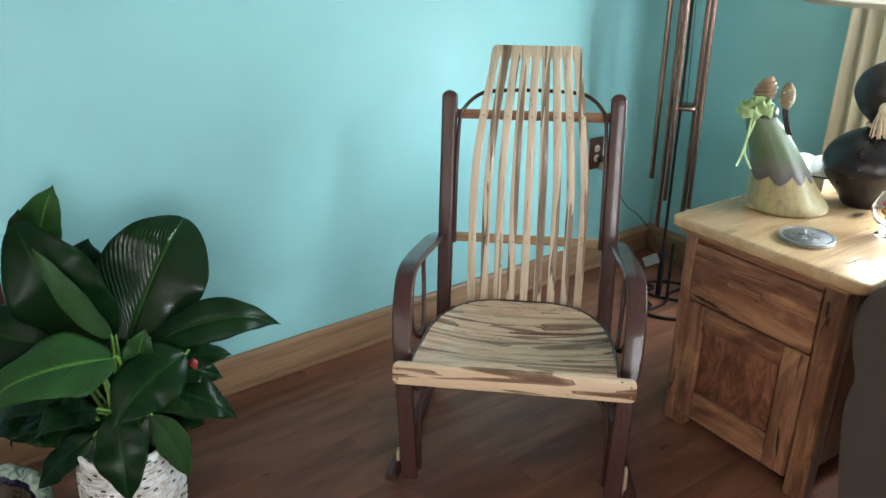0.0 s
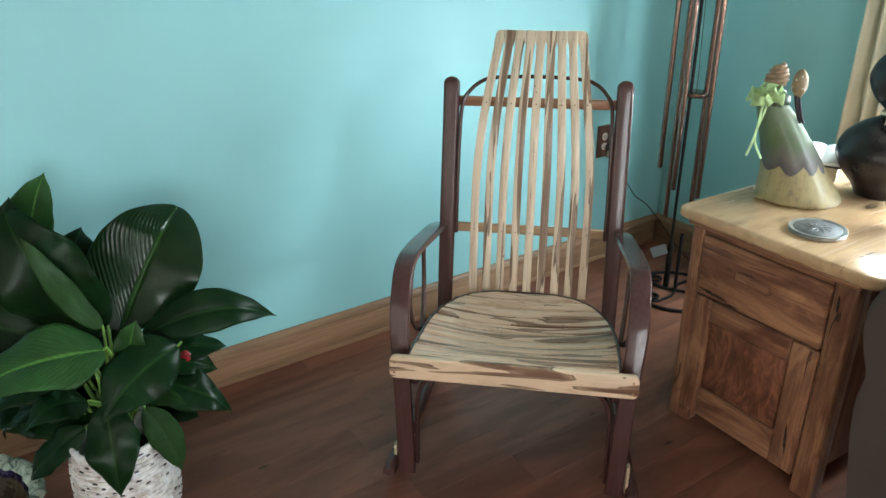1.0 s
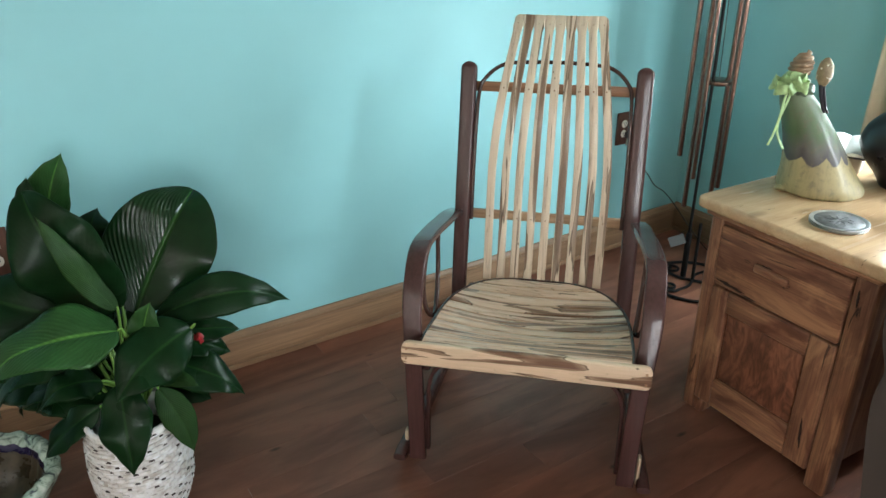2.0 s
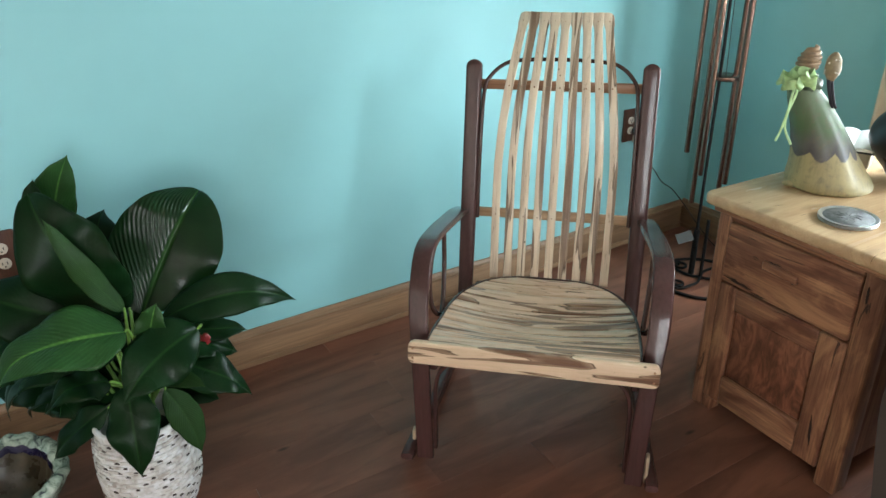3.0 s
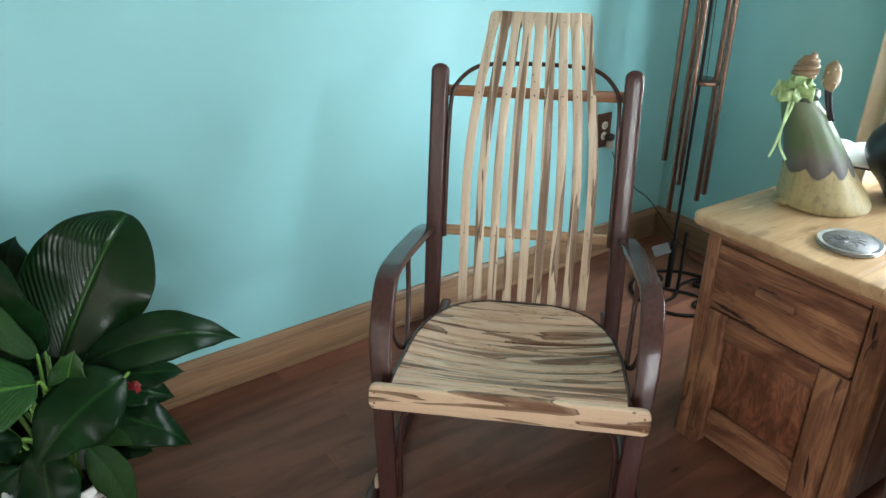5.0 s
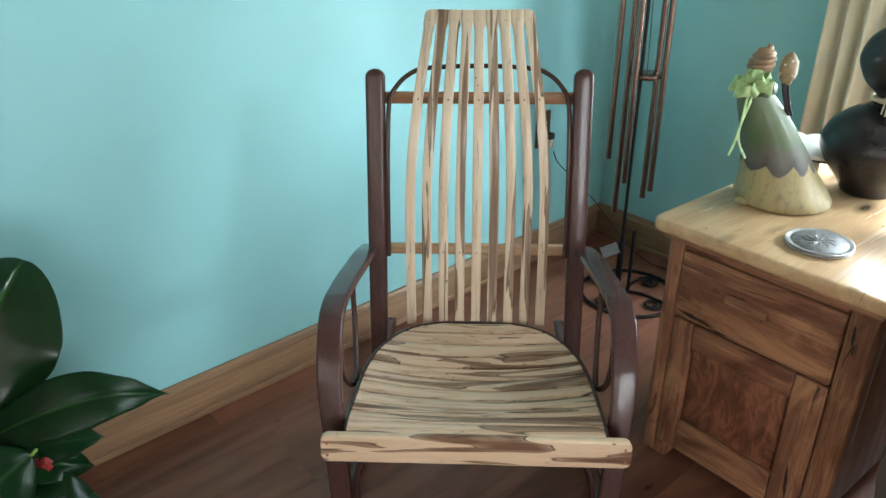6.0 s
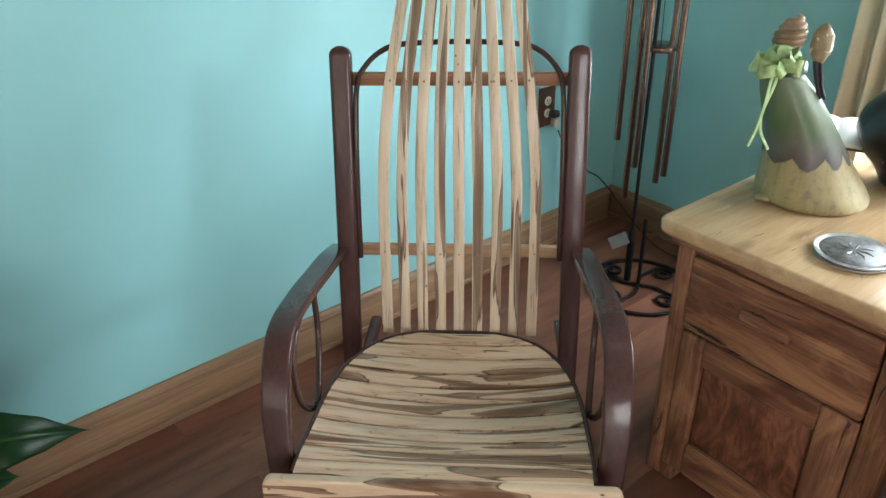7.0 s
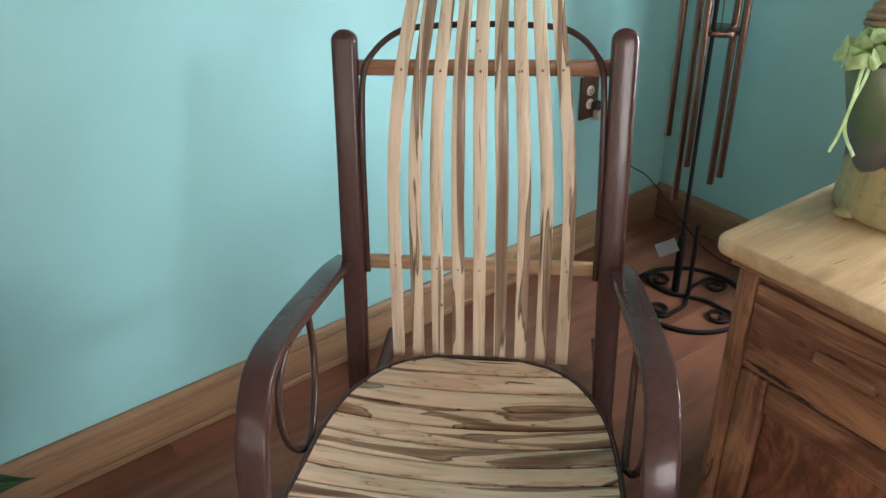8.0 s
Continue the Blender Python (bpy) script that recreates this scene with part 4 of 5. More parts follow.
def gourd_lamp():
    root = thing("table_lamp", at_world(1.108, 2.312), "black glazed double-gourd table lamp with cream shade and tassel", "table lamp")
    prof = [(0.060, 0.0), (0.064, 0.006), (0.078, 0.03), (0.108, 0.066), (0.131, 0.108), (0.134, 0.135), (0.122, 0.17), (0.092, 0.202), (0.056, 0.224), (0.030, 0.236), (0.026, 0.243), (0.034, 0.256), (0.064, 0.285), (0.084, 0.325), (0.086, 0.352), (0.072, 0.388), (0.044, 0.414), (0.024, 0.424), (0.018, 0.45), (0.001, 0.452)]
    sm = [(p.x, p.y) for p in spline([(r, z, 0) for r, z in prof], 3)]
    part("lamp_base", lathe([(max(0.0005, r), z) for r, z in sm], 56), BLACK_GLAZE, root, "black glazed gourd-shaped base")
    part("harp", sweep(spline([(0, 0, 0.44), (0, 0, 0.6), (0, 0, 0.86)], 4), ring(0.005, 8)), IRON, root)
    shade = lathe([(0.256, 0.592), (0.258, 0.588), (0.260, 0.592), (0.165, 0.86), (0.163, 0.86)], 64, cap=False)
    shade_ob = part("shade", shade, SHADE, root, "cream linen drum shade")
    part("shade_rim", lathe([(0.255, 0.584), (0.262, 0.584), (0.262, 0.596), (0.255, 0.596), (0.255, 0.584)], 64, cap=False), SHADE, shade_ob)
    # tassel tied at the neck
    tassel = part("tassel", sweep([Vector((0.032 * math.cos(a), 0.032 * math.sin(a), 0.243)) for a in np.linspace(0, 2 * math.pi, 33)[:-1]], ring(0.007, 8), (0, 0, 1), closed=True), TASSEL, root, "cream thread tassel")
    rng = random.Random(8)
    for g, (gx, gy) in enumerate(((-0.035, -0.075), (0.015, -0.085))):
        part("tassel_head", blob(0.013, 0.013, 0.018, (gx, gy, 0.305)), TASSEL, tassel)
        for k in range(26):
            a, r = rng.uniform(0, 6.28), rng.uniform(0.2, 1)
            x, y = gx + 0.010 * r * math.cos(a), gy + 0.010 * r * math.sin(a)
            path = [Vector((x, y, 0.30)), Vector((gx + 0.022 * r * math.cos(a), gy + 0.022 * r * math.sin(a) - 0.006, 0.265)), Vector((gx + 0.028 * r * math.cos(a), gy + 0.028 * r * math.sin(a) - 0.012, 0.222 + 0.01 * rng.random()))]
            part("thread", sweep(path, ring(0.0022, 5)), TASSEL, tassel)


gourd_lamp()


def open_book():
    root = thing("open_book", at_world(0.985, 2.440, TOP_Z, -28), "open book with bright white pages propped on a beige stand", "book")
    stand = box((0.10, 0.055, 0.052), (0, 0.01, 0.026), 0.008, 3)
    part("stand", stand, BEIGE, root)
    tilt = Matrix.Translation((0, 0.0, 0.075)) @ Matrix.Rotation(radians(20), 4, "X")
    part("cover", between(tilt, box((0.150, 0.105, 0.006), (0, 0, 0), 0.002)), BOOK_COVER, root)
    for s in (-1, 1):
        def page(u, v, s=s):
            x = s * 0.073 * u
            return Vector((x, (v - 0.5) * 0.10, 0.005 + 0.011 * math.sin(math.pi * min(1, u * 1.15 + 0.05)) ** 0.8))
        bm = grid_sheet(page, 14, 2)
        made = bmesh.ops.extrude_face_region(bm, geom=list(bm.faces))["geom"]
        for g in made:
            if isinstance(g, bmesh.types.BMVert):
                g.co.z = 0.0035
        part("page_block", between(tilt, bm), PAPER, root, smooth=40)


open_book()


def candy_glass():
    root = thing("candy_glass", at_world(1.062, 2.040), "round clear footed glass filled with bright wrapped candies", "glass bowl")
    outer = [(0.030, 0.0), (0.031, 0.003), (0.016, 0.010), (0.010, 0.018), (0.020, 0.026), (0.040, 0.042), (0.050, 0.065), (0.050, 0.085), (0.042, 0.108), (0.036, 0.118)]
    inner = [(0.034, 0.118), (0.040, 0.107), (0.0475, 0.085), (0.0475, 0.066), (0.038, 0.045), (0.018, 0.031), (0.001, 0.030)]
    part("glass", lathe(outer + inner, 40), GLASS, root)
    rng = random.Random(3)
    tints = [((0.60, 0.55, 0.05), "yellow"), ((0.50, 0.06, 0.08), "red"), ((0.25, 0.45, 0.06), "green"), ((0.60, 0.22, 0.20), "pink"), ((0.55, 0.25, 0.05), "orange")]
    mats = [painted(word + "_candy_wrap", c, 0.25) for c, word in tints]
    for k in range(22):
        a, z = rng.uniform(0, 6.28), 0.045 + 0.05 * k / 22
        lim = 0.030 if 0.055 < z < 0.095 else 0.022
        r = lim * math.sqrt(rng.random())
        sweet = blob(0.011, 0.009, 0.009, (0, 0, 0), 0.25, k, 12, 8)
        between(pose(r * math.cos(a), r * math.sin(a), z, rng.uniform(0, 180), rng.uniform(0, 90), rng.uniform(0, 360)), sweet)
        part("candy", sweet, mats[k % 5], root)


candy_glass()


# ---- curtain by the window ----
def curtain():
    start, wide, low, high = LEN_R - 1.060, 0.200, 0.03, 2.25
    root = thing("curtain", M_RIGHT @ Matrix.Translation((start, 0.075, 0)), "cream pleated floor-length curtain beside the window", "curtain")

    def cloth(u, v):
        x = wide * v
        fold = 0.030 * math.sin(v * 2 * math.pi * 3.2 + 0.5) + 0.006 * math.sin(v * 31 + u * 3)
        return Vector((x + 0.006 * math.sin(u * 5 + v * 9), fold * (0.8 + 0.3 * u), high - (high - low) * u))

    bm = grid_sheet(cloth, 26, 60)
    back = bmesh.ops.extrude_face_region(bm, geom=list(bm.faces))["geom"]
    bmesh.ops.translate(bm, vec=(0, -0.003, 0), verts=[g for g in back if isinstance(g, bmesh.types.BMVert)])
    part("cloth", bm, CURTAIN, root, smooth=80)
    part("curtain_rod", sweep([Vector((-1.5, 0, high + 0.012)), Vector((0.3, 0, high + 0.012))], ring(0.012, 12), (0, 0, 1)), IRON, root)


curtain()


# ---- wind chime on its iron stand ----
def wind_chime():
    root = thing("wind_chime", pose(0.687, 3.062, 0), "copper tube wind chime hanging from a black iron stand", "wind chime")
    tubes = ((-0.079, 0.008, 0.532), (-0.026, 0.048, 0.302), (-0.023, -0.030, 0.450), (0.070, 0.033, 0.365), (0.074, -0.037, 0.420))
    top = 1.56
    for x, y, z in tubes:
        bm = bmesh.new()
        rows = []
        for r, zz in ((0.0106, top), (0.0106, z), (0.0088, z), (0.0088, top)):
            rows.append([bm.verts.new((x + r * math.cos(2 * math.pi * k / 16), y + r * math.sin(2 * math.pi * k / 16), zz)) for k in range(16)])
        for lo, hi in zip(rows, rows[1:] + rows[:1]):
            for k in range(16):
                bm.faces.new((lo[k], lo[(k + 1) % 16], hi[(k + 1) % 16], hi[k]))
        part("tube", bm, COPPER, root)
        part("string", sweep([Vector((x, y, top - 0.02)), Vector((x * 0.8, y * 0.8, 1.66))], ring(0.0012, 5)), CORD, root)
    disc = between(Matrix.Translation((0.027, 0.006, 0.832)), lathe([(0.044, -0.010), (0.051, -0.006), (0.052, 0.0), (0.051, 0.006), (0.044, 0.010), (0.001, 0.010)], 32))
    part("striker", disc, COPPER, root, "round copper striker")
    part("string", sweep([Vector((0.027, 0.006, 0.84)), Vector((0.0, 0.0, 1.66))], ring(0.0015, 5)), CORD, root)
    part("top_disc", between(Matrix.Translation((0, 0, 1.66)), lathe([(0.085, 0), (0.09, 0.004), (0.09, 0.014), (0.085, 0.018), (0.001, 0.018)], 32)), COPPER, root)
    part("string", sweep([Vector((0, 0, 1.675)), Vector((0, 0, 1.83))], ring(0.0015, 5)), CORD, root)
    # the stand: a pole with a crook, a stub and a scrolled ring foot
    pole = spline([(0.001, -0.013, 0.19), (0.001, -0.013, 0.5), (0.001, -0.013, 1.0), (0.003, 0.04, 1.5), (0.004, 0.12, 1.75), (0.003, 0.09, 1.86), (0.0, 0.0, 1.83)], 8)
    part("stand_pole", sweep(pole, ring(0.0062, 10)), IRON, root)
    part("pole_socket", between(Matrix.Translation((0.001, -0.013, 0.006)), lathe([(0.0125, 0.0), (0.0125, 0.196), (0.0100, 0.200), (0.0065, 0.200)], 14)), IRON, root)
    part("stand_stub", sweep([Vector((0.032, -0.055, 0.008)), Vector((0.032, -0.055, 0.15)), Vector((0.032, -0.055, 0.268))], ring(0.0068, 10)), IRON, root)
    c = Vector((0.035, -0.061, 0.008))
    circle = [c + Vector((0.182 * math.cos(a), 0.182 * math.sin(a), 0)) for a in np.linspace(0, 2 * math.pi, 57)[:-1]]
    part("foot_ring", sweep(circle, ring(0.0068, 8), (0, 0, 1), closed=True), IRON, root)
    # four arms from the hub, each ending in a curl inside the ring
    for k in range(4):
        a0 = radians(-128 + 90 * k)
        d, n = Vector((math.cos(a0), math.sin(a0), 0)), Vector((-math.sin(a0), math.cos(a0), 0))
        hub = Vector((0.032, -0.055, 0.009))
        pts = [hub, hub + d * 0.055 + n * 0.016, hub + d * 0.110 + n * 0.006]
        eye = hub + d * 0.118 - n * 0.036
        for i in range(1, 14):
            turn = radians(100 - 40 * i)
            r = 0.044 - 0.0026 * i
            pts.append(eye + d * r * math.cos(turn) + n * r * math.sin(turn))
        part("scroll", sweep(spline(pts, 4), ring(0.0058, 8), (0, 0, 1)), IRON, root)
    tag = between(Matrix.Translation((-0.052, -0.052, 0.186)) @ Matrix.Rotation(radians(55), 4, "X") @ Matrix.Rotation(radians(20), 4, "Z"), box((0.066, 0.042, 0.0012)))
    part("paper_tag", tag, TAG, root, "small pale paper tag", smooth=0)
    part("tag_string", sweep(spline([(-0.05, -0.05, 0.20), (-0.02, -0.01, 0.212), (0.004, 0.006, 0.20)], 5), ring(0.001, 5)), CORD, root)


wind_chime()


# ---- sofa beside the end table ----
def sofa():
    root = thing("sofa", TABLE @ Matrix.Translation((0.722, 0.0, 0)), "taupe microfibre sofa with a padded rolled arm", "sofa")

    def arm(x):
        side = [(x - 0.045, 0.03), (x - 0.058, 0.157), (x - 0.080, 0.284), (x - 0.093, 0.377), (x - 0.095, 0.44), (x - 0.087, 0.512), (x - 0.106, 0.57), (x - 0.118, 0.62), (x - 0.119, 0.655), (x - 0.108, 0.70), (x - 0.083, 0.742),
                (x - 0.03, 0.772), (x + 0.03, 0.772), (x + 0.09, 0.74), (x + 0.115, 0.66), (x + 0.10, 0.58), (x + 0.087, 0.512), (x + 0.093, 0.42), (x + 0.085, 0.30), (x + 0.05, 0.03)]
        curve = [(p.x, p.y) for p in spline([(u, z, 0) for u, z in side], 4)]
        bm = bmesh.new()
        loops = []
        for y, s in ((-0.066, 0.93), (-0.058, 0.98), (-0.030, 1.0), (0.40, 1.0), (0.80, 1.0), (0.84, 0.97)):
            loops.append([bm.verts.new((x + (u - x) * s, y, z if z < 0.05 else 0.33 + (z - 0.33) * s)) for u, z in curve])
        n = len(curve)
        for lo, hi in zip(loops, loops[1:]):
            for k in range(n):
                bm.faces.new((lo[k], lo[(k + 1) % n], hi[(k + 1) % n], hi[k]))
        bm.faces.new(loops[0])
        bm.faces.new(loops[-1][::-1])
        return bm

    part("arm", arm(0.0), SOFA, root)
    part("arm", arm(1.85), SOFA, root)
    part("base", box((1.69, 0.80, 0.24), (0.925, 0.40, 0.17), 0.02, 3), SOFA, root)
    for k in range(2):
        part("seat_cushion", box((0.86, 0.62, 0.15), (0.495 + 0.865 * k, 0.32, 0.37), 0.045, 4), SOFA, root)
        part("back_cushion", box((0.86, 0.20, 0.44), (0.495 + 0.865 * k, 0.68, 0.66), 0.06, 4), SOFA, root)
    part("backrest", box((1.74, 0.12, 0.70), (0.925, 0.82, 0.45), 0.03, 3), SOFA, root)
    for x in (-0.02, 1.87):
        for y in (0.05, 0.78):
            part("foot", between(Matrix.Translation((x, y, 0)), lathe([(0.018, 0), (0.026, 0.05), (0.001, 0.052)], 16)), WALNUT, root)


sofa()


# ---- the potted plant ----
POT = Vector((-0.927, 1.505, 0))
RIM_R, RIM_Z = 0.108, 0.285


def basket_radius(z):
    return float(np.interp(z, (0, 0.02, 0.08, 0.15, 0.215, 0.265, 0.285), (0.086, 0.101, 0.120, 0.125, 0.121, 0.112, 0.109)))


def basket():
    root = thing("wicker_planter", Matrix.Translation(POT + Vector((0.012, -0.003, 0))), "round whitewashed wicker planter basket with dark cane flecks", "planter")
    rows, cols = 22, 20

    def weave(r, z, a):
        k = int(round(z / (RIM_Z / rows)))
        return r + 0.0022 * math.sin(cols * a + math.pi * k), z

    prof = []
    for k in range(rows * 3 + 1):
        z = RIM_Z * k / (rows * 3)
        prof.append((basket_radius(z) + 0.0022 * abs(math.sin(math.pi * k / 3)), z))
    inner = [(RIM_R - 0.010, RIM_Z - 0.004), (RIM_R - 0.012, RIM_Z - 0.06), (0.001, RIM_Z - 0.06)]
    part("basket_wall", lathe(prof + inner, 136, wobble=weave), WICKER, root, smooth=60)
    rng = random.Random(2)
    pale, dark = bmesh.new(), bmesh.new()
    for k in range(rows):
        z = RIM_Z * (k + 0.5) / rows
        for j in range(cols):
            a = 2 * math.pi * (j + 0.5 * (k % 2) + rng.uniform(-0.08, 0.08)) / cols
            r = basket_radius(z) + 0.0022
            for is_dark in (False, True):
                if is_dark and rng.random() < 0.58:
                    continue
                size = (0.0036, rng.uniform(0.009, 0.014), 0.0034) if is_dark else (0.0034, rng.uniform(0.024, 0.033), rng.uniform(0.0075, 0.0098))
                turn = a + (math.pi / cols if is_dark else 0.0)
                m = Matrix.Rotation(turn, 4, "Z") @ Matrix.Translation((r + (0.0008 if is_dark else 0.0), 0, z + rng.uniform(-0.0018, 0.0018))) @ Matrix.Rotation(rng.uniform(-0.07, 0.07), 4, "X")
                made = bmesh.ops.create_cube(dark if is_dark else pale, size=1.0)["verts"]
                bmesh.ops.scale(dark if is_dark else pale, vec=size, verts=made)
                bmesh.ops.transform(dark if is_dark else pale, matrix=m, verts=made)
    tagged(part("weave", pale, WICKER, root), kind="stuff")
    tagged(part("dark_weave", dark, WICKER_DARK, root), kind="stuff")
    loop = [Vector((RIM_R * math.cos(a), RIM_R * math.sin(a), RIM_Z)) for a in np.linspace(0, 2 * math.pi, 61)[:-1]]
    part("rim", sweep(loop, ring(0.007, 8), (0, 0, 1), closed=True), WICKER, root)


basket()


def leaf_blade(base, tip, wide, normal, sag, fold, seed, curl=0.0, peak=0.80, halves=(1.0, 1.0), ribs=0.0):
    """A broad pointed leaf from base to tip. sag lifts the middle of the midrib; fold closes the halves; curl bends the tip down;
    peak below 1 widens it near the base; halves: how wide its two halves are; ribs: how deep the side veins are pressed in."""
    base, tip, normal = Vector(base), Vector(tip), Vector(normal).normalized()
    span = tip - base
    long = span.length
    n0 = (normal - span.normalized() * normal.dot(span.normalized())).normalized()
    rng = random.Random(seed)
    ph, amp = rng.uniform(0, 6.28), rng.uniform(0.009, 0.017) * (0.35 if ribs else 1.0)
    twist = rng.uniform(-0.5, 0.5)
    sway = span.cross(n0).normalized() * rng.uniform(-0.05, 0.05) * long

    def rib(t):
        droop = Vector((0, 0, -0.055 * (wide < 0.18) * long * max(0, t - 0.6) ** 2 * 6))
        return base + span * t + droop + sway * math.sin(math.pi * t) + n0 * (sag * 4 * t * (1 - t)) - n0 * curl * max(0, t - 0.7) ** 2 * 6

    def fn(u, v):
        t = u
        p = rib(t)
        tan = (rib(min(1, t + 0.02)) - rib(max(0, t - 0.02))).normalized()
        side = Matrix.Rotation(twist * (t - 0.5), 3, tan) @ tan.cross(n0).normalized()
        nn = side.cross(tan).normalized()
        if wide > 0.18:
            shape = math.sin(math.pi * t ** (peak * (0.90 if v < 0.5 else 1.14))) ** 0.56 if 0 < t < 1 else 0.0
        else:
            # a drawn-out drip tip
            full = max(0.0, math.sin(math.pi * t**peak)) ** 0.80
            shape = full if t < 0.86 else max(0.0, math.sin(math.pi * 0.86**peak)) ** 0.80 * max(0.0, (1 - t) / 0.14) ** 1.35
        s = (v - 0.5) * 2
        w = wide / 2 * shape * (halves[0] if s < 0 else halves[1])
        w *= 1 + (0.07 if wide < 0.18 else 0.025) * noise.noise(Vector((t * 7, math.copysign(3, s), seed * 2.7)))
        lift = abs(s) * w * math.tan(fold) - 0.20 * w * s * s
        wave = amp * abs(s) * math.sin(t * 12 + ph + (2.2 if s > 0 else 0)) * (w / 0.08)
        press = ribs * (1.0 if s < 0 else 0.0) * math.sin(112.0 * (t - 0.62 * abs(s))) * min(1.0, 4 * abs(s) * (1.02 - abs(s))) * min(1.0, shape)
        # the blade dips to its midrib
        groove = -0.0022 * math.exp(-((s * w / 0.004) ** 2)) if wide > 0.06 else 0.0
        return p + side * (s * w) + nn * (lift + wave + press + groove)

    return grid_sheet(fn, 200 if ribs else 44, 90 if ribs else 14, uv=True)


CROWN = POT + Vector((0.01, 0.0, 0.255))
